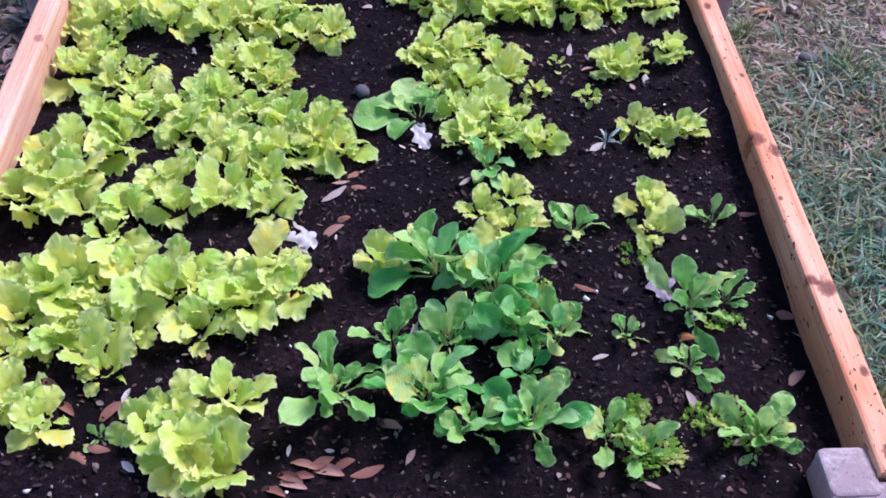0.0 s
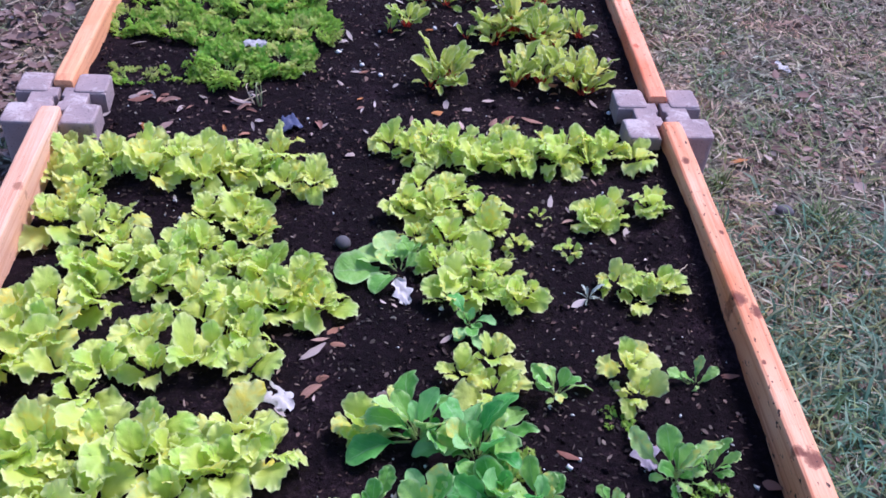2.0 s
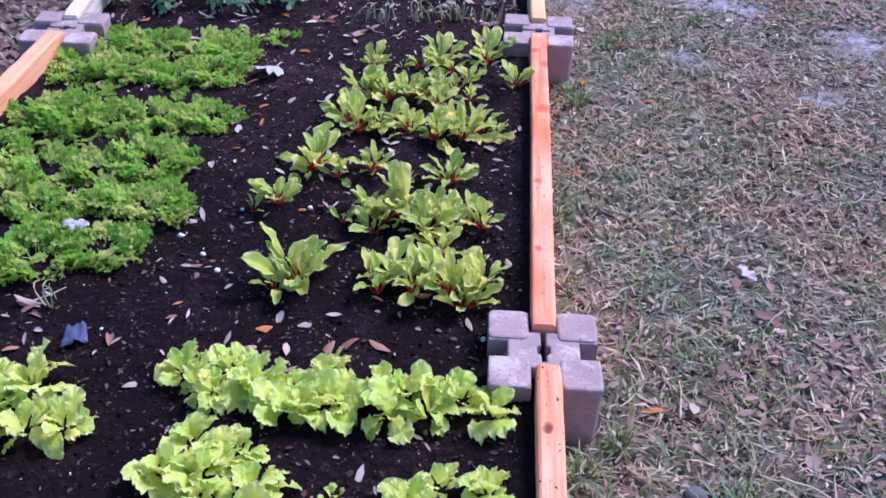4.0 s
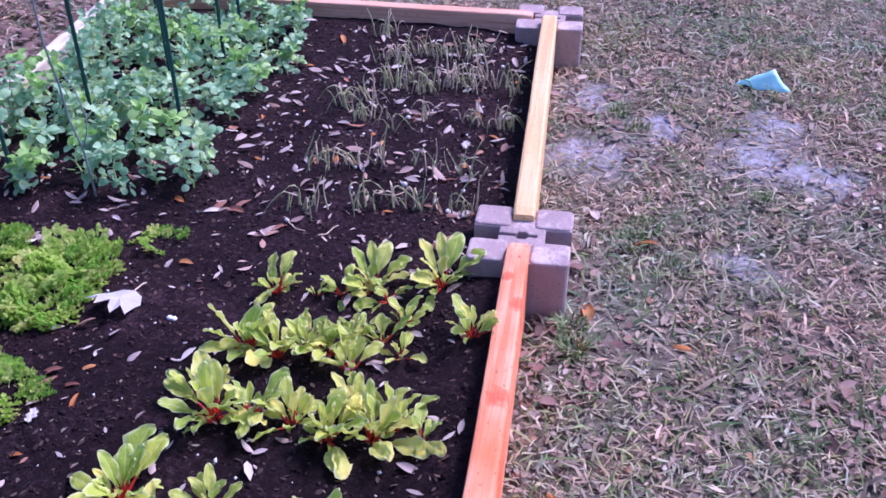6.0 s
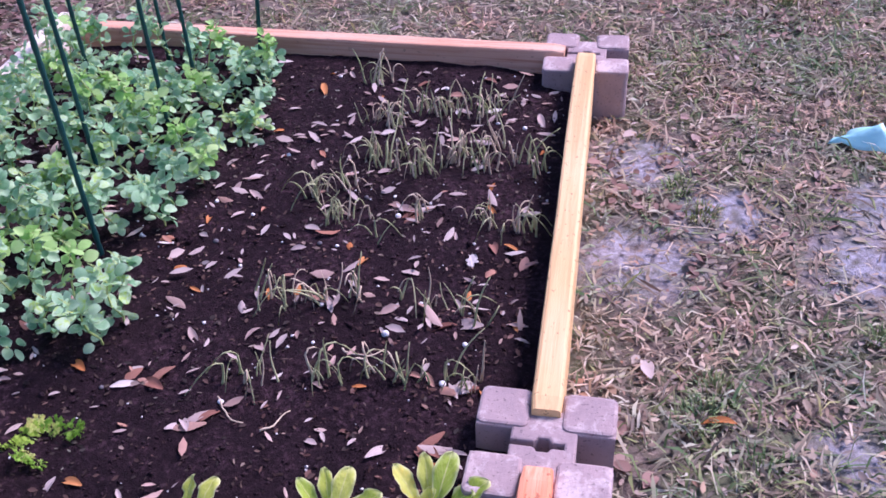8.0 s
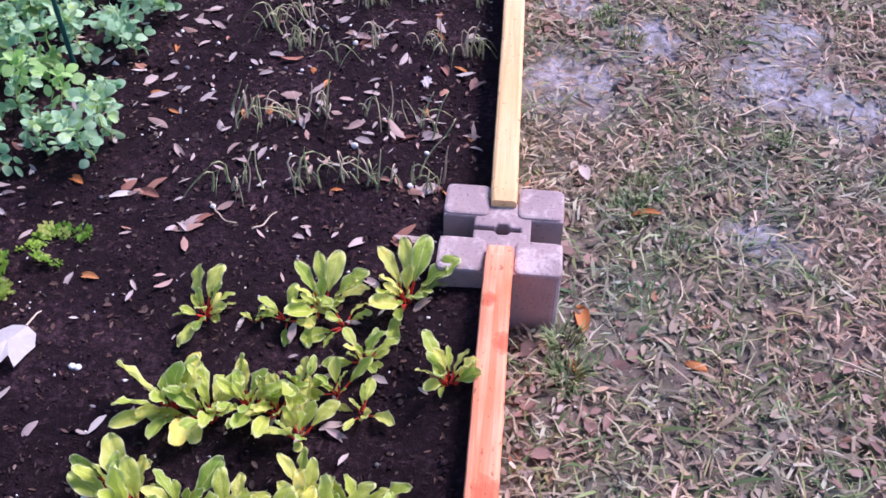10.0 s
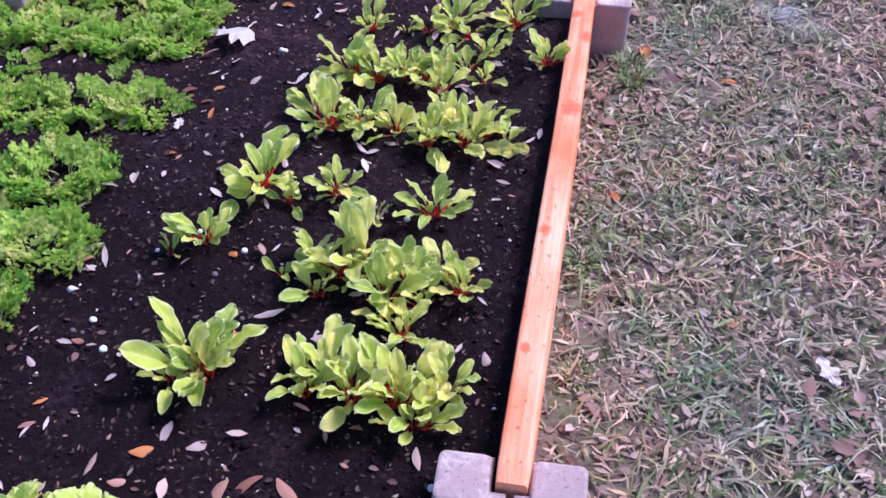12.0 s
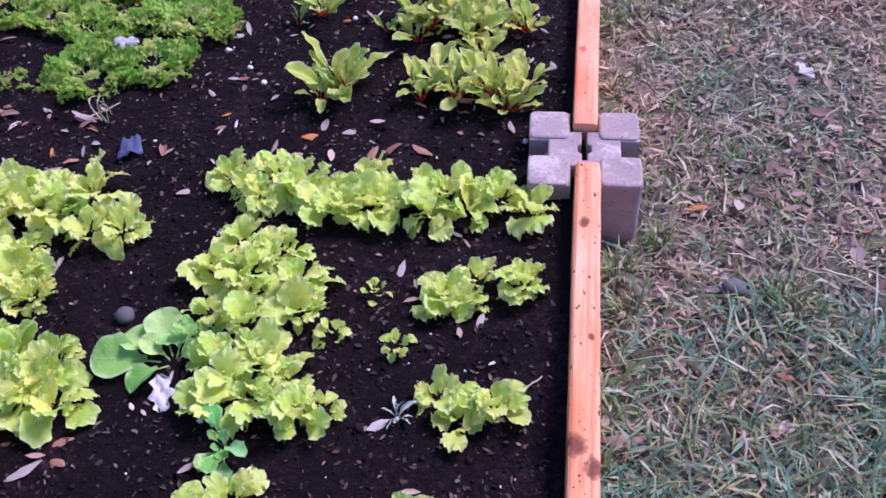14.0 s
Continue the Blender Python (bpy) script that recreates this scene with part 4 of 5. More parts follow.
def pea_edge(y):
    """How far the pea patch reaches towards the middle of the bed."""
    return -0.74 + 0.03 * math.sin(9 * y) - (0.02 if y < 3.7 else 0)


rp = random.Random(5)
for iy in range(13):
    y = 3.585 + iy * 0.083
    xx = pea_edge(y)
    while xx > -1.32:
        if math.hypot(xx + 0.80, y - 3.80) > 0.08:
            pea(xx + rp.uniform(-0.025, 0.025), y + rp.uniform(-0.03, 0.03), rp)
        xx -= 0.07


# ---- stakes among the peas ----
def stake(x, y, lean, height):
    bm = bmesh.new()
    n = 34
    rad = 0.0046
    rings = []
    for i in range(n * 2 + 1):
        z = -0.12 + (height + 0.12) * i / (n * 2)
        r = rad + (0.0009 if i % 2 else -0.0002)
        rings.append([bm.verts.new((r * math.cos(k * math.pi / 4), r * math.sin(k * math.pi / 4), z)) for k in range(8)])
    for a, b in zip(rings, rings[1:]):
        for k in range(8):
            bm.faces.new((a[k], a[(k + 1) % 8], b[(k + 1) % 8], b[k]))
    bm.faces.new(rings[0][::-1])
    bm.faces.new(rings[-1])
    ob = part("plant_stake", bm, M_STAKE, smooth=True)
    ob.matrix_world = pose(x, y, soil_z(x, y), lean[0], lean[1], 0)
    tagged(ob, "dark green plastic-coated garden stake standing among the peas", "plant stake", "stakes among the peas")


for x, y, lx, ly in [(-0.84, 3.83, 0, 0), (-0.76, 4.52, 0, 6), (-1.06, 3.82, 0, 0), (-1.15, 3.585, 0, 0), (-0.876, 4.245, 0, 0), (-0.895, 4.451, 0, 0), (-1.11, 4.37, 0, 0), (-1.235, 4.117, 0, 0), (-0.965, 4.08, 0, 0), (-1.03, 4.60, 0, 0)]:
    stake(x, y, (lx, ly), 1.15)


# a thin bent wire with a loose strand, standing at the edge of the peas
e = plant("plant_wire", -0.935, 3.545, "thin grey bent plant wire standing among the peas", "wire", "")
bm = bmesh.new()
tube(bm, [Vector(p) for p in ((0, 0, -0.05), (0.0, 0, 0.05), (-0.006, 0.004, 0.12), (-0.024, 0.006, 0.19), (-0.026, 0.004, 0.27), (-0.036, 0.0, 0.36), (-0.040, 0.004, 0.52), (-0.050, 0.0, 0.75))], 0.0028, 0.0022, 6)
part("wire", bm, M_WIRE, e, smooth=True)
bm = bmesh.new()
tube(bm, [Vector(p) for p in ((-0.006, 0.004, 0.12), (0.010, 0.006, 0.16), (0.018, 0.004, 0.20), (0.004, 0.006, 0.26), (-0.020, 0.004, 0.31))], 0.0018, 0.0014, 5)
part("strand", bm, M_WIRE, e, smooth=True)


# ---- onions ----
def onion_blade(seed):
    r = random.Random(seed)
    bm = bmesh.new()
    out, droop, wob = r.uniform(0.05, 0.5), r.choice((0, 0.2, 0.6, 1.0, 1.3, 1.5)), r.uniform(0, 6)
    pts = [Vector((0.03 * math.sin(5 * t + wob), out * t * t + droop * 0.5 * max(0, t - 0.5), t - droop * max(0, t - 0.5) ** 2 * 3.2)) for t in [k / 8 for k in range(9)]]
    tube(bm, pts, 0.027, 0.008, 5)
    me = bpy.data.meshes.new("onion_blade")
    bm.to_mesh(me)
    bm.free()
    me.materials.append(M_ONION if seed % 5 < 3 else M_STRAW)
    me.shade_smooth()
    return me


ONION_BLADES = [onion_blade(i) for i in range(12)]


def onion(x, y, r, rnd):
    e = plant("onion", x, y, "tuft of thin grey-green onion shoots in dark soil", "onion", "onion tufts")
    for i in range(rnd.randint(7, 13) if r > 0.03 else rnd.randint(3, 6)):
        ob = new("blade", rnd.choice(ONION_BLADES))
        ob.parent = e
        s = rnd.uniform(0.055, 0.105)
        ob.matrix_basis = pose(rnd.gauss(0, 0.45) * r, rnd.gauss(0, 0.3) * r, -0.003, rnd.uniform(-17, 17), rnd.uniform(-17, 17), rnd.uniform(0, 360)) @ Matrix.Diagonal((s, s, s, 1))


ONI_A = [(-0.49, 3.75, 0.055), (-0.39, 3.76, 0.035), (-0.34, 3.77, 0.02), (-0.26, 3.8, 0.03), (-0.2, 3.76, 0.039), (-0.14, 3.76, 0.039), (-0.46, 3.56, 0.046), (-0.34, 3.57, 0.037), (-0.28, 3.59, 0.018),
         (-0.21, 3.59, 0.036), (-0.13, 3.6, 0.045), (-0.4, 4.01, 0.044), (-0.44, 3.99, 0.033), (-0.28, 4.02, 0.027), (-0.14, 4.03, 0.044), (-0.09, 4.02, 0.033)]
ONI_B = [(-0.47, 4.39, 0.042), (-0.4, 4.37, 0.041), (-0.35, 4.43, 0.042), (-0.28, 4.44, 0.042), (-0.22, 4.42, 0.041), (-0.17, 4.45, 0.042), (-0.41, 4.23, 0.039), (-0.44, 4.1, 0.037), (-0.5, 4.07, 0.031),
         (-0.31, 4.18, 0.038), (-0.23, 4.25, 0.039), (-0.17, 4.3, 0.033), (-0.35, 3.95, 0.029), (-0.48, 4.55, 0.037), (-0.38, 4.2, 0.036), (-0.32, 4.22, 0.036), (-0.25, 4.24, 0.036), (-0.18, 4.22, 0.036), (-0.11, 4.25, 0.036), (-0.06, 4.22, 0.03)]
ro = random.Random(9)
onion(-0.93, 2.18, 0.028, random.Random(3))
for x, y, r in ONI_A + ONI_B:
    onion(x, y, r, ro)


# ---- fallen leaves on the soil ----
def dry_leaf_mesh(seed, lobed=False):
    r = random.Random(seed)
    curl, bend, w = r.uniform(-0.5, 0.7), r.uniform(-0.6, 0.8), r.uniform(0.12, 0.22)

    def f(u, v):
        wid = w * math.sin(math.pi * (0.04 + 0.92 * u)) ** 0.9
        if lobed:
            wid = 0.36 * (0.76 + 0.24 * math.sin(5.2 * math.pi * u + 0.4)) * math.sin(math.pi * (0.04 + 0.92 * u)) ** 0.6
        y, z = arc(u, bend)
        crumple = 0.05 * math.sin(9 * u + 5 * v + seed) + 0.03 * math.sin(17 * u - 8 * v) if lobed else 0.012 * math.sin(14 * u + 4 * v + seed)
        return v * wid + 0.05 * math.sin(3 * u + seed), y - 0.5, z + curl * v * v * wid + 0.03 + crumple
    me = sheet("dry_leaf", 16 if lobed else 8, 6 if lobed else 4, f)
    return me


def dry_meshes(mat, n, lobed=False):
    out = []
    for i in range(n):
        me = dry_leaf_mesh(i + (50 if lobed else 0), lobed)
        me.materials.append(mat)
        out.append(me)
    return out


DRY_LEAVES, ORANGE_LEAVES, WHITE_LEAVES = dry_meshes(M_DRY, 6), dry_meshes(M_ORANGE, 3), dry_meshes(M_WHITE_LEAF, 2, True)
LILAC_LEAVES = dry_meshes(M_LILAC_LEAF, 1, True)
RUSSET_LEAVES = dry_meshes(M_RUSSET, 4)
PALE_LEAVES = [spoon_leaf(120 + i, 0.10, "withered_leaf", 0.03, 0.2, 0.02, 0.3) for i in range(5)]
for me in PALE_LEAVES:
    me.materials.append(M_WITHERED)
    me.materials.append(M_WITHERED)


def fallen(meshes, x, y, size, turn, label, z=None):
    ob = new("fallen_leaf", random.choice(meshes))
    ob.matrix_world = pose(x, y, (soil_z(x, y) if z is None else z) + 0.004, random.uniform(-8, 8), random.uniform(-12, 12), turn) @ Matrix.Diagonal((size, size, size, 1))
    return tagged(ob, label, "fallen leaf", "fallen leaves")


for x, y, s, tn in [(-0.69, 3.82, 0.045, 80), (-0.06, 3.76, 0.045, 5), (-0.39, 3.92, 0.032, 10), (-0.75, 3.55, 0.05, 60), (-0.65, 3.33, 0.042, 80), (-0.14, 3.43, 0.06, 85), (-0.72, 2.79, 0.03, 100), (-0.68, 2.91, 0.04, 170), (-0.70, 3.0, 0.038, 90)]:
    fallen(ORANGE_LEAVES, x, y, s, tn, "orange-brown dry leaf lying on the dark soil")
for x, y, s, tn in [(-0.62, 1.56, 0.06, 20), (-0.835, 1.325, 0.085, 20), (-0.16, 3.91, 0.035, 0), (-0.73, 2.87, 0.028, 0)]:
    fallen(WHITE_LEAVES, x, y, s, tn, "bleached white lobed leaf lying on the dark soil")
# a withered seedling beside the lettuces
rw = random.Random(12)
e = plant("withered_seedling", -0.262, 1.556, "withered seedling with slender pale grey-green leaves in dark soil", "seedling", "")
for i in range(12):
    size = rw.uniform(0.018, 0.038)
    put_leaf("leaf", rw.choice(PALE_LEAVES), e, i * 137.5 + rw.uniform(-40, 40), rw.uniform(5, 70), size, 0.02 * size, 0.10 * size, rw.uniform(-60, 60))
fallen(WHITE_LEAVES, -0.955, 2.40, 0.060, 70, "pale grey dry leaf caught between the carrot tops", 0.125)
# a large bleached leaf with pointed lobes and its stalk
e = plant("fallen_leaf", -0.716, 3.168, "large bleached white leaf with pointed lobes and stalk", "fallen leaf", "fallen leaves")
e.rotation_euler = (radians(16), radians(-8), radians(164))
e.scale = (1.3, 1.3, 1.3)
bm = bmesh.new()
rim = [(0.0, -0.034), (0.016, -0.029), (0.025, -0.012), (0.030, 0.010), (0.036, 0.032), (0.023, 0.020), (0.017, 0.030), (0.012, 0.042), (0.0, 0.022), (-0.009, 0.038), (-0.018, 0.044), (-0.018, 0.022), (-0.032, 0.030), (-0.029, 0.006), (-0.026, -0.014), (-0.015, -0.030)]
top = [bm.verts.new((x, y, 0.016 + 0.006 * math.cos(60 * x) + 0.004 * math.sin(70 * y))) for x, y in rim]
mid = bm.verts.new((0, 0, 0.020))
for i in range(len(top)):
    bm.faces.new((top[i], top[(i + 1) % len(top)], mid))
bmesh.ops.solidify(bm, geom=bm.faces[:], thickness=0.0008)
part("blade", bm, M_WHITE_BLADE, e)
bm = bmesh.new()
tube(bm, [Vector((0, -0.032, 0.020)), Vector((0.003, -0.055, 0.022)), Vector((0.001, -0.072, 0.020)), Vector((-0.006, -0.084, 0.016))], 0.0013, 0.0010, 5)
part("stalk", bm, M_STRAW, e)
fallen(LILAC_LEAVES, -0.24, 1.19, 0.075, 10, "lilac-grey crumpled leaf lying beside a spinach plant")
random.seed(11)
spots = [(-0.78, 1.42), (-0.77, 1.36), (-0.78, 1.33), (-0.75, 1.47), (-0.74, 1.44), (-0.76, 0.88), (-0.72, 0.87), (-1.09, 0.97), (-0.83, 0.86), (-0.81, 0.88), (-0.85, 0.84), (-1.13, 0.90), (-1.10, 0.91), (-1.16, 0.98), (-1.2, 1.03), (-1.32, 1.72), (-1.30, 1.75), (-0.36, 1.19), (-0.69, 0.94), (-0.01, 1.36), (-0.03, 1.14), (-0.06, 1.01)]
for x, y in spots:
    fallen(RUSSET_LEAVES if y < 1.1 else random.choice((RUSSET_LEAVES, DRY_LEAVES)), min(x, -0.045), y, random.uniform(0.04, 0.06), random.uniform(40, 140), "narrow brown dry leaf lying on the dark soil")
for x, y, n in [(-0.155, 3.46, 7), (-0.52, 3.47, 4), (-0.13, 3.60, 4), (-0.30, 4.02, 3), (-0.80, 0.86, 4), (-0.34, 2.12, 3), (-0.64, 3.53, 4), (-0.16, 3.75, 3), (-1.18, 2.20, 6), (-0.98, 2.17, 4), (-0.76, 2.97, 4), (-0.77, 2.52, 3), (-1.0, 3.37, 6), (-0.85, 3.30, 5), (-1.15, 2.06, 3)]:
    for i in range(n):
        fallen(RUSSET_LEAVES if y < 1.1 else random.choice((RUSSET_LEAVES, RUSSET_LEAVES, DRY_LEAVES)), min(-0.06, x + random.gauss(0, 0.022)), y + random.gauss(0, 0.012), random.uniform(0.04, 0.065), random.uniform(30, 150), "curled red-brown dry leaf lying on the dark soil")
count = 0
while count < 205:
    x, y = random.uniform(-1.3, -0.05), random.uniform(0.85, 4.6)
    dens = 0.16 if y < 2.05 else 0.28 if y < 3.4 else 1.0
    if abs(y - 2.1) < 0.12 or abs(y - 3.43) < 0.13:
        dens = 0.75
    if x < -0.75 and not (abs(y - 2.1) < 0.13 or abs(y - 3.4) < 0.1):
        dens *= 0.25
    if random.random() > dens:
        continue
    count += 1
    fallen(ORANGE_LEAVES if random.random() < 0.10 else DRY_LEAVES, x, y, random.uniform(0.022, 0.05), random.uniform(0, 360), "narrow brown dry leaf lying on the dark soil")

# a crumpled dark blue scrap on the soil
bm = bmesh.new()
bmesh.ops.create_grid(bm, x_segments=7, y_segments=6, size=0.5)
for v in bm.verts:
    x, y = v.co.x, v.co.y
    v.co = Vector((0.042 * x * (1 - 0.4 * y), 0.052 * y + 0.008 * x, 0.012 + 0.014 * noise.noise(Vector((x * 4, y * 4, 7))) + 0.012 * (0.5 - abs(x))))
bmesh.ops.solidify(bm, geom=bm.faces[:], thickness=0.001)
ob = part("scrap", bm, M_SCRAP, smooth=True)
ob.matrix_world = pose(-0.855, 2.11, soil_z(-0.855, 2.11), 0, 0, 15)
tagged(ob, "crumpled dark blue scrap lying on the dark soil", "scrap")

# a stone in the soil
bm = bmesh.new()
bmesh.ops.create_icosphere(bm, subdivisions=2, radius=0.016)
for v in bm.verts:
    v.co = Vector((v.co.x, v.co.y, v.co.z * 0.75)) * (1 + 0.25 * noise.noise(v.co * 60))
ob = part("stone", bm, M_STONE, smooth=True)
ob.matrix_world = pose(-0.73, 1.71, soil_z(-0.73, 1.71) + 0.006)
tagged(ob, "small rounded grey stone lying on the dark soil", "stone")


# ---- crumbs of soil and perlite ----
def scatter_lumps(name, n, size, seed, material, label, category, weight=None):
    rg = np.random.default_rng(seed)
    oct_v = np.array([(1, 0, 0), (-1, 0, 0), (0, 1, 0), (0, -1, 0), (0, 0, 1), (0, 0, -1)], float)
    oct_f = np.array([(0, 2, 4), (2, 1, 4), (1, 3, 4), (3, 0, 4), (2, 0, 5), (1, 2, 5), (3, 1, 5), (0, 3, 5)])
    P, T = [], []
    for i in range(n):
        x, y = rg.uniform(-1.33, -0.03), rg.uniform(0.79, 4.63)
        s = size * rg.lognormal(0, 0.5)
        v = oct_v * rg.uniform(0.5, 1.2, (6, 1)) * s + rg.normal(0, 0.18 * s, (6, 3))
        a = rg.uniform(0, 6.28)
        c, sn = math.cos(a), math.sin(a)
        v = v @ np.array([(c, -sn, 0), (sn, c, 0), (0, 0, 0.8)])
        P.append(v + (x, y, soil_z(x, y) + 0.3 * s))
        T.append(oct_f + 6 * i)
    me = mesh_np(name, np.concatenate(P), np.concatenate(T))
    tagged(link(name, me, material), label, category, kind="stuff")


scatter_lumps("soil_crumbs", 28000, 0.0020, 3, M_CLOD, "loose dark crumbs of potting soil", "soil")
scatter_lumps("perlite", 900, 0.0020, 4, M_PERLITE, "white perlite grains strewn on the soil", "perlite")


# ---- the lawn ----
def lawn_points(n, rg, boxes):
    """Random places in several boxes of the lawn, outside the bed."""
    out = []
    area = [(b[1] - b[0]) * (b[3] - b[2]) * b[4] for b in boxes]
    for b, a in zip(boxes, area):
        k = int(n * a / sum(area))
        out.append(np.stack([rg.uniform(b[0], b[1], k), rg.uniform(b[2], b[3], k)], 1))
    return np.concatenate(out)


LAWN = [(0.03, 1.7, 0.6, 5.0, 1.0), (-2.6, 2.2, 4.74, 7.2, 0.75), (-2.9, -1.42, 1.2, 4.9, 0.6)]


def off_blocks(p):
    keep = np.ones(len(p), bool)
    for x, y, _ in RIGHT + LEFT[:3]:
        keep &= ~((np.abs(p[:, 0] - x) < 0.105) & (np.abs(p[:, 1] - y) < 0.105))
    return p[keep]


def greenness(x, y):
    g = 0.5 + 0.35 * np.sin(2.1 * x + 1.2 * y + 0.6) * np.sin(1.7 * y - 0.9 * x) + 0.3 * np.sin(7.3 * x - 3.1 * y) * np.sin(6.1 * y + 2.7 * x) + 0.2 * np.sin(17 * x + 5 * y) * np.sin(15 * y - 4 * x)
    g = 0.85 * g + 0.85 * np.exp(-((y - 1.25) / 0.62) ** 2) * (x > 0)
    g = g * np.where(x < -1.4, 0.45, 1.0)
    return np.clip(g * np.where(y > 1.9, 0.82, 1.08), 0, 1.4)


def blades(name, n, seed, length, width, flat, material, label, category, green, places=None):
    rg = np.random.default_rng(seed)
    p = off_blocks(lawn_points(n, rg, LAWN)) if places is None else places
    s = sandiness(p[:, 0], p[:, 1])
    keep = rg.random(len(p)) > s * 0.9
    if green:
        keep &= rg.random(len(p)) < greenness(p[:, 0], p[:, 1])
    p = p[keep]
    n = len(p)
    an = rg.uniform(0, 2 * np.pi, n)
    an2 = an + rg.normal(0, 0.45, n)
    ln = length * np.minimum(rg.lognormal(0, 0.48, n), 2.0)
    if green:
        ln *= 0.65 + 0.6 * greenness(p[:, 0], p[:, 1])
    el = np.clip(rg.normal(flat, 0.28, n), 0.02, 1.4)
    wd = width * np.minimum(rg.lognormal(0, 0.4, n), 1.8)
    d = np.stack([np.cos(an), np.sin(an), np.zeros(n)], 1)
    sd = np.stack([-np.sin(an), np.cos(an), rg.normal(0, 0.4, n)], 1)
    z0 = np.abs(rg.normal(0.002, 0.005, n)) + (0.0 if green else 0.003)
    base = np.concatenate([p, z0[:, None]], 1)
    up = np.array([0, 0, 1.0])
    a1 = base + d * (ln * np.cos(el) * 0.5)[:, None] + up * (ln * np.sin(el) * 0.6)[:, None]
    a2 = a1 + np.stack([np.cos(an2), np.sin(an2), np.zeros(n)], 1) * (ln * np.cos(el * 0.8) * 0.5)[:, None] + up * (ln * np.sin(el) * 0.12)[:, None]
    w = wd[:, None]
    V = np.stack([base - sd * w * 0.8, base + sd * w * 0.8, a1 + sd * w, a1 - sd * w, a2], 1).reshape(-1, 3)
    i0 = (np.arange(n) * 5)[:, None]
    T = np.concatenate([i0 + np.array([[0, 1, 2]]), i0 + np.array([[0, 2, 3]]), i0 + np.array([[3, 2, 4]])])
    me = mesh_np(name, V, T)
    tagged(link(name, me, material), label, category, kind="stuff")


blades("grass", 98000, 21, 0.042, 0.0016, 0.42, M_GRASS, "short patchy green lawn grass", "grass", True)
blades("dead_grass", 142000, 22, 0.034, 0.0018, 0.13, M_THATCH, "dry tan dead grass lying on the lawn", "dead grass", False)


rf = np.random.default_rng(31)
far = rf.uniform((-5.5, -3.0), (4.5, 10.0), (90000, 2))
inside = np.zeros(len(far), bool)
for b in LAWN + [(-1.42, 0.03, 0.6, 4.75, 1)]:
    inside |= (far[:, 0] > b[0]) & (far[:, 0] < b[1]) & (far[:, 1] > b[2]) & (far[:, 1] < b[3])
blades("outer_grass", 0, 32, 0.034, 0.0030, 0.40, M_GRASS, "thin patchy lawn grass farther out", "grass", False, far[~inside])


def flakes(name, p, z, size, seed, material, label, category, slim=(0.14, 0.26)):
    """Many small curled leaves or slivers lying at the places p."""
    rg = np.random.default_rng(seed)
    n = len(p)
    an, ln = rg.uniform(0, 2 * np.pi, n), size * np.minimum(rg.lognormal(0, 0.42, n), 1.9)
    wd = ln * rg.uniform(slim[0], slim[1], n)
    d = np.stack([np.cos(an), np.sin(an), rg.normal(0, 0.22, n)], 1)
    sd = np.stack([-np.sin(an), np.cos(an), rg.normal(0, 0.3, n)], 1)
    c = np.concatenate([p, (z + np.abs(rg.normal(0, 0.25 * size, n)))[:, None]], 1)
    L, W = ln[:, None], wd[:, None]
    up = np.array([0, 0, 1.0]) * (wd * rg.uniform(-0.4, 0.7, n))[:, None]
    V = np.stack([c - d * L * 0.5, c - d * L * 0.15 + sd * W + up, c + d * L * 0.2 + sd * W * 0.9 + up, c + d * L * 0.5, c + d * L * 0.2 - sd * W * 0.9 + up, c - d * L * 0.15 - sd * W + up, c], 1).reshape(-1, 3)
    i0 = (np.arange(n) * 7)[:, None]
    T = np.concatenate([i0 + np.array([q]) for q in ([0, 6, 1], [1, 6, 2], [2, 6, 3], [3, 6, 4], [4, 6, 5], [5, 6, 0])])
    tagged(link(name, mesh_np(name, V, T), material), label, category, kind="stuff")


def lush(n, seed):
    """Longer blue-green grass beside the lettuces."""
    rg = np.random.default_rng(seed)
    p = off_blocks(np.stack([rg.uniform(0.035, 1.2, n), rg.uniform(0.4, 2.2, n)], 1))
    x, y = p[:, 0], p[:, 1]
    g = np.exp(-((y - 1.3) / 0.50) ** 4) * (0.55 + 0.5 * np.sin(9 * x + 4 * y) * np.sin(11 * y - 5 * x) + 0.3 * np.sin(23 * x - 9 * y)) * np.clip(1.25 - x, 0, 1)
    return p[rg.random(len(p)) < np.clip(g, 0, 1)]


blades("lush_grass", 0, 27, 0.056, 0.0020, 0.50, M_LUSH, "longer blue-green grass beside the raised bed", "grass", False, lush(27000, 28))
rl = np.random.default_rng(23)
p = off_blocks(lawn_points(24000, rl, LAWN))
p = p[rl.random(len(p)) > 0.6 * sandiness(p[:, 0], p[:, 1])]
flakes("leaf_litter", p, 0.007, 0.015, 24, M_DRY_MANY, "small dry leaves strewn over the lawn", "leaf litter")


p = off_blocks(lawn_points(30000, rl, LAWN[:2]))
patch = np.sin(5.3 * p[:, 0] + 2.1 * p[:, 1] + 0.7) * np.sin(4.1 * p[:, 1] - 2.3 * p[:, 0]) + 0.5 * np.sin(13 * p[:, 0] - 5 * p[:, 1]) * np.sin(11 * p[:, 1] + 1.0)
p = p[(rl.random(len(p)) < np.clip(patch, 0, 1) * 0.8) & (rl.random(len(p)) > 0.8 * sandiness(p[:, 0], p[:, 1]))]
flakes("russet_leaf_litter", p, 0.009, 0.022, 35, M_DRY_RUSSET, "patches of crumbled russet leaves on the lawn", "leaf litter", (0.16, 0.34))
p = off_blocks(np.stack([rl.uniform(0.03, 1.7, 5200), rl.uniform(1.9, 5.0, 5200)], 1))
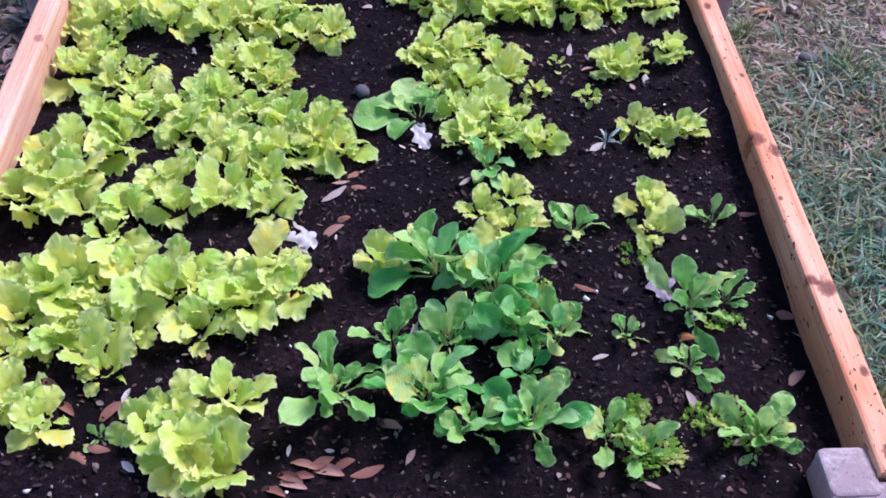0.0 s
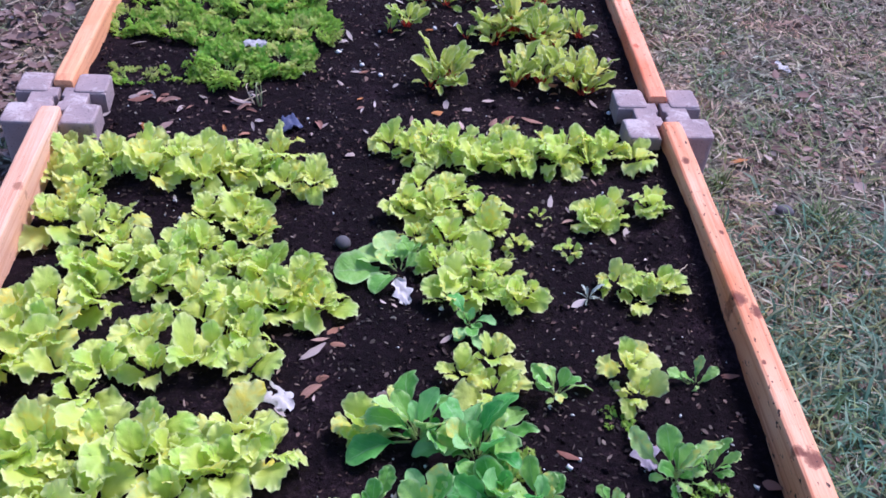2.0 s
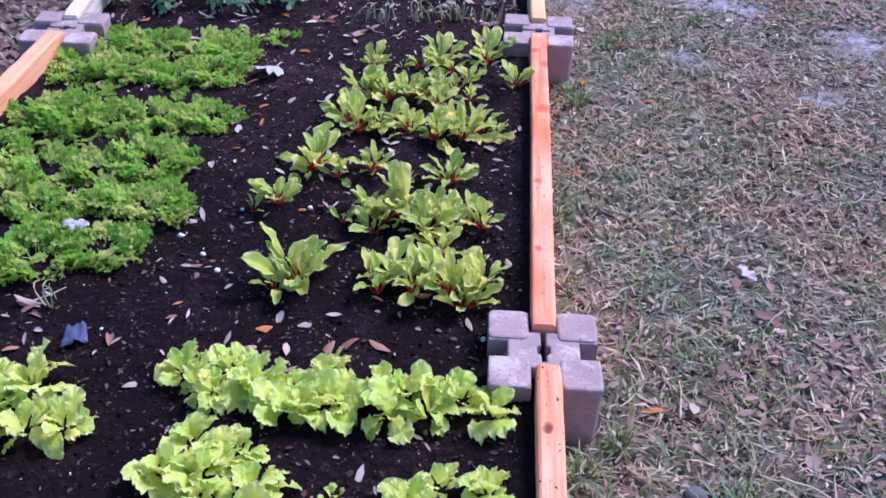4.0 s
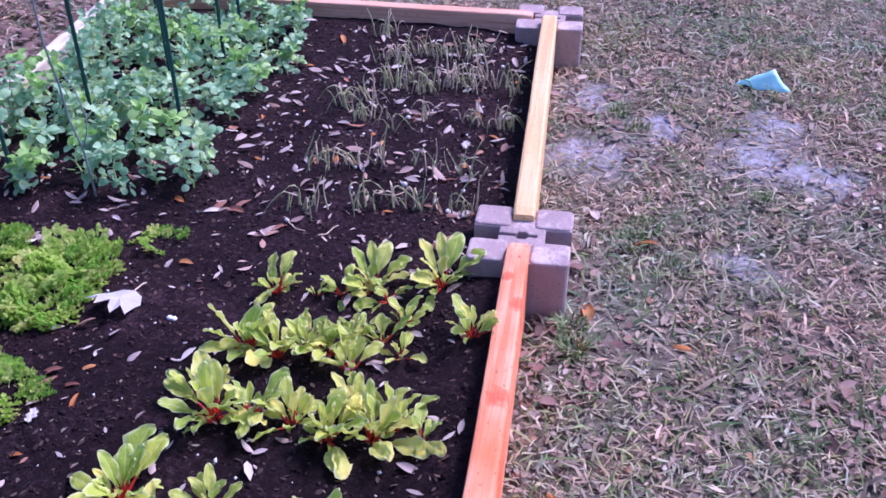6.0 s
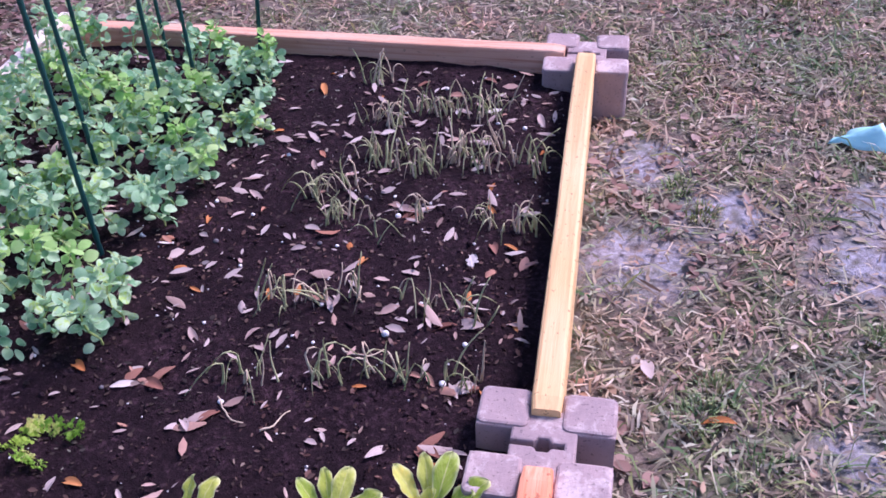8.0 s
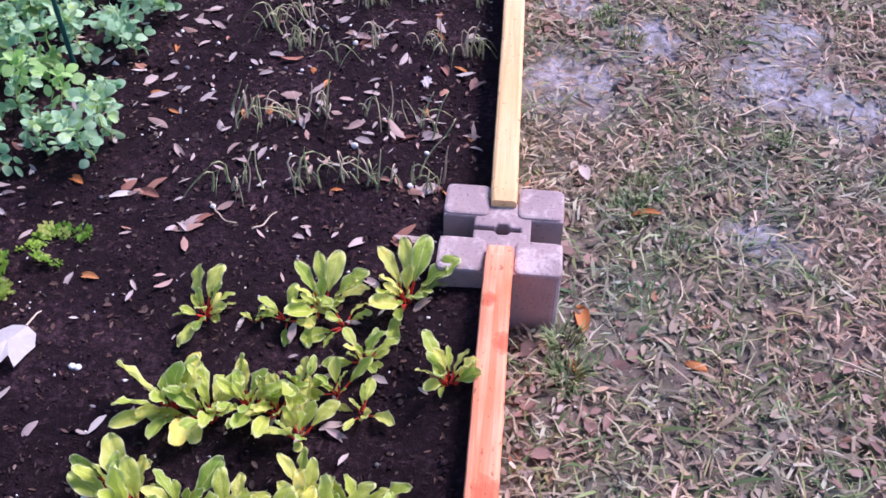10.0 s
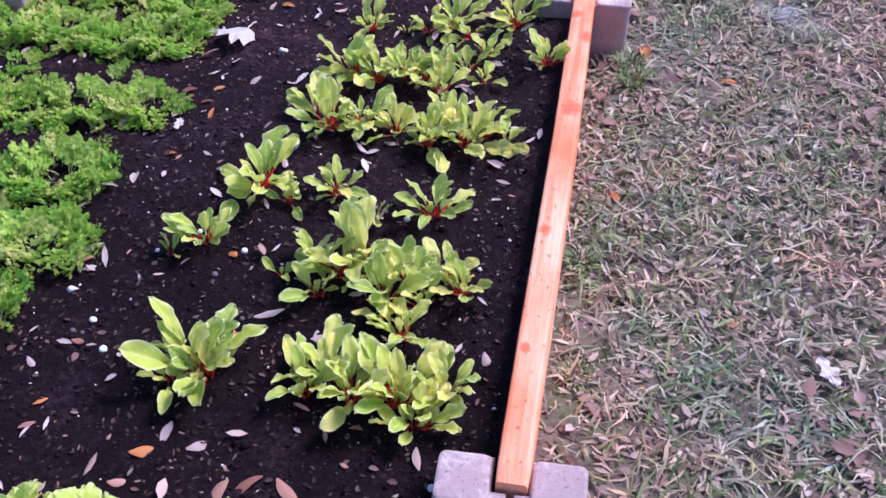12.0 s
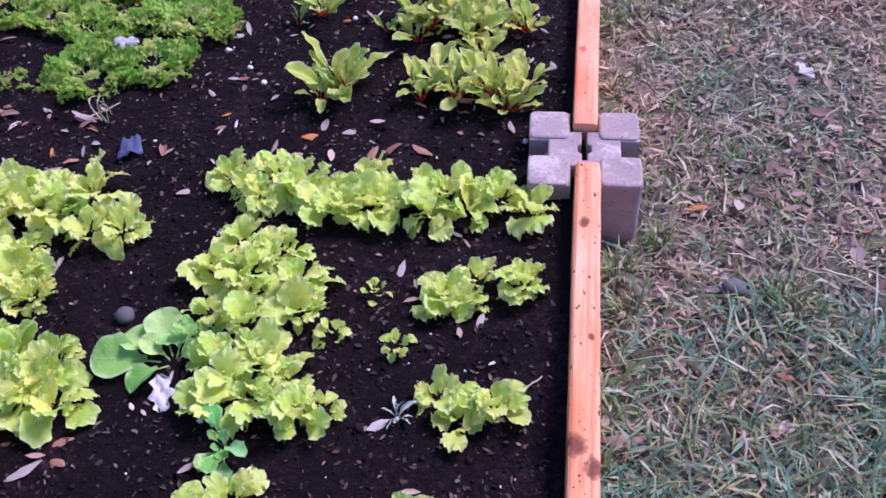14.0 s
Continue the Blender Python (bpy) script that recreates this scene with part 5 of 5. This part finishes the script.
patch = 0.55 + 0.35 * np.sin(6.1 * p[:, 0] - 2.9 * p[:, 1]) * np.sin(4.7 * p[:, 1] + 1.9 * p[:, 0]) + 0.3 * np.sin(19 * p[:, 0] + 3.0) * np.sin(17 * p[:, 1])
p = p[(rl.random(len(p)) < np.clip(patch, 0, 1) * np.clip((p[:, 1] - 1.9) / 0.8, 0.2, 1)) & (rl.random(len(p)) > 0.8 * sandiness(p[:, 0], p[:, 1]))]
flakes("tan_leaf_litter", p, 0.011, 0.017, 36, M_DRY_TAN, "small flat tan leaf scraps lying in the dry lawn", "leaf litter", (0.11, 0.22))
p = rl.uniform((-3.6, 0.3), (-1.47, 6.2), (26000, 2))
ragged = 0.25 * np.sin(7 * p[:, 0] + 3 * p[:, 1]) * np.sin(5 * p[:, 1] - 4 * p[:, 0])
p = p[rl.random(len(p)) < np.clip((p[:, 0] + 3.5) / 0.9 + ragged, 0, 1) * np.clip((p[:, 1] - 0.4) / 1.0 + ragged, 0, 1) * np.clip((6.0 - p[:, 1]) / 1.2 + ragged, 0, 1)]
flakes("brown_leaf_litter", off_blocks(p), 0.010, 0.032, 34, M_DRY_DARK, "dark brown leaf litter on the lawn beside the bed", "leaf litter")


def bed_points(n, rg):
    p = np.stack([rg.uniform(-1.32, -0.04, n), rg.uniform(0.8, 4.62, n)], 1)
    return p, np.array([soil_z(x, y) for x, y in p])


p, z = bed_points(16000, rl)
flakes("bark_slivers", p, z, 0.008, 25, M_SLIVER, "fine dark bark slivers in the potting soil", "bark", (0.08, 0.3))
p, z = bed_points(1700, rl)
keep = (rl.random(1700) < np.where(p[:, 1] > 3.45, 0.85, np.where(p[:, 1] > 2.0, 0.26, 0.12)))
flakes("soil_litter", p[keep], z[keep] + 0.002, 0.023, 26, M_DRY_PALE, "small dry leaf scraps strewn over the soil", "leaf litter", (0.11, 0.19))
for x, y, s, tn in [(0.21, 2.10, 0.05, 80), (0.27, 3.64, 0.06, 80), (0.15, 3.38, 0.075, 10), (0.33, 3.30, 0.05, 40), (0.14, 3.28, 0.06, 20), (0.11, 2.89, 0.04, 20)]:
    fallen(ORANGE_LEAVES, x, y, s, tn, "orange-brown dry leaf lying on the lawn", 0.012)
for x, y, s, tn in [(0.46, 2.52, 0.055, 30), (0.25, 1.91, 0.06, 0), (0.07, 1.59, 0.07, 90), (0.16, 3.75, 0.06, 20), (0.32, 1.73, 0.045, 50), (0.14, 2.02, 0.05, 15)]:
    fallen(WHITE_LEAVES if (x, y) == (0.46, 2.52) else DRY_LEAVES, x, y, s, tn, "pale curled dry leaf lying on the lawn", 0.012)

# a scrap of blue wrapper on the lawn
bm = bmesh.new()
bmesh.ops.create_grid(bm, x_segments=10, y_segments=8, size=0.5)
for v in bm.verts:
    u, w = v.co.x + 0.5, v.co.y + 0.5
    x, y = -0.07 + u * 0.055 + u * w * 0.10, -0.012 + u * 0.062 - u * w * 0.092
    v.co = Vector((x, y, 0.014 + 0.014 * noise.noise(Vector((x * 30, y * 30, 1))) + 0.048 * u * (1 - abs(2 * w - 1)) + 0.004 * math.sin(60 * x + 40 * y)))
bmesh.ops.solidify(bm, geom=bm.faces[:], thickness=0.0015)
ob = part("wrapper", bm, M_PAPER, smooth=True)
ob.matrix_world = pose(0.615, 4.515, 0.004, 0, 0, -6)
tagged(ob, "crumpled pale blue wrapper lying on the dry lawn", "wrapper")


# ---- pale pebbles in the soil and twigs on the lawn ----
def pebble(x, y, r, material, label):
    bm = bmesh.new()
    bmesh.ops.create_icosphere(bm, subdivisions=2, radius=r)
    for v in bm.verts:
        v.co = Vector((v.co.x, v.co.y, v.co.z * 0.85)) * (1 + 0.22 * noise.noise(v.co * 90 + Vector((x * 9, y * 9, 0))))
    ob = part("pebble", bm, material, smooth=True)
    ob.matrix_world = pose(x, y, soil_z(x, y) + r * 0.35, 0, 0, 40 * x)
    tagged(ob, label, "pebble", "pebbles in the soil")


bm = bmesh.new()
bmesh.ops.create_icosphere(bm, subdivisions=2, radius=0.017)
for v in bm.verts:
    v.co = Vector((v.co.x * 1.3, v.co.y, v.co.z * 0.7)) * (1 + 0.3 * noise.noise(v.co * 70))
ob = part("stone", bm, M_STONE, smooth=True)
ob.matrix_world = pose(0.262, 1.90, 0.020)
tagged(ob, "small dark stone lying in the lawn grass", "stone")
rq = random.Random(31)
for k in range(46):
    x, y = rq.uniform(-0.72, -0.1), rq.uniform(2.1, 4.4)
    pebble(x, y, rq.uniform(0.003, 0.0065), M_PERLITE if k % 3 else M_STONE, "small pale rounded pebble lying on the dark soil" if k % 3 else "small grey rounded pebble lying on the dark soil")


def twig(x, y, turn, length, r, z, label, bendy=0.3):
    bm = bmesh.new()
    rr = random.Random(int(x * 100) + int(y * 777))
    pts, p, an = [], Vector((-length / 2, 0, 0)), 0.0
    for i in range(9):
        pts.append(p.copy())
        an += rr.uniform(-bendy, bendy)
        p += Vector((math.cos(an), math.sin(an), 0)) * length / 8 + Vector((0, 0, rr.uniform(-0.001, 0.001)))
    tube(bm, pts, r, r * 0.55, 6)
    ob = part("twig", bm, M_STRAW, smooth=True)
    ob.matrix_world = pose(x, y, z, 0, 0, turn)
    tagged(ob, label, "twig", "twigs on the ground")


for x, y, tn, ln, r in [(0.26, 2.12, 85, 0.10, 0.0022), (0.45, 1.92, -35, 0.10, 0.0022), (0.52, 3.95, 20, 0.14, 0.002), (0.33, 3.45, 60, 0.09, 0.0018), (0.60, 3.30, -20, 0.12, 0.002), (0.42, 2.80, 40, 0.08, 0.0018), (0.72, 2.9, -60, 0.11, 0.002), (0.24, 4.15, 10, 0.10, 0.0018), (-1.62, 2.8, 50, 0.13, 0.002), (-1.7, 3.2, -20, 0.12, 0.002)]:
    twig(x, y, tn, ln, r, 0.026, "thin pale dry twig lying on the lawn")
for x, y, tn, ln in [(-0.46, 3.50, -25, 0.08), (-0.40, 3.49, 70, 0.06), (-0.08, 1.62, 60, 0.05), (-0.96, 2.22, 80, 0.07), (-0.30, 3.62, -40, 0.08)]:
    twig(x, y, tn, ln, 0.0017, soil_z(x, y) + 0.006, "thin pale dry stalk lying on the dark soil", 0.5)


# ---- tufts in the lawn ----
TUFTS = [(0.547, 3.875, 0.02, 0.03), (0.265, 4.216, 0.035, 0.03), (0.339, 3.54, 0.05, 0.03), (0.274, 3.706, 0.04, 0.03), (0.125, 3.315, 0.025, 0.045), (0.543, 5.317, 0.06, 0.06), (0.217, 4.3, 0.03, 0.03),
         (0.243, 3.647, 0.04, 0.03), (0.083, 1.84, 0.02, 0.05), (0.07, 1.92, 0.015, 0.06), (0.354, 1.861, 0.05, 0.05), (0.372, 3.222, 0.05, 0.03), (0.13, 3.25, 0.02, 0.05), (0.06, 2.7, 0.02, 0.035), (0.07, 2.45, 0.02, 0.03), (0.14, 2.0, 0.012, 0.05)]
rt = random.Random(77)
bm = bmesh.new()
for x, y, r, h in TUFTS:
    for i in range(int(40 + r * 900)):
        an, ra = rt.uniform(0, 6.283), r * math.sqrt(rt.random())
        b = Vector((x + ra * math.cos(an), y + ra * math.sin(an), 0.003))
        az = an + rt.uniform(-1, 1)
        d = Vector((math.cos(az), math.sin(az), 0))
        side = Vector((-d.y, d.x, 0)) * rt.uniform(0.0010, 0.0020)
        hh, out = h * rt.uniform(0.5, 1.1), h * rt.uniform(0.2, 1.0)
        m1, m2 = b + d * out * 0.4 + Vector((0, 0, hh * 0.7)), b + d * out + Vector((0, 0, hh * 0.85))
        v = [bm.verts.new(p) for p in (b - side, b + side, m1 + side, m1 - side, m2)]
        bm.faces.new(v[:4])
        bm.faces.new((v[3], v[2], v[4]))
tagged(part("grass_tufts", bm, M_GRASS), "tufts of green grass standing in the dry lawn", "grass", kind="stuff")
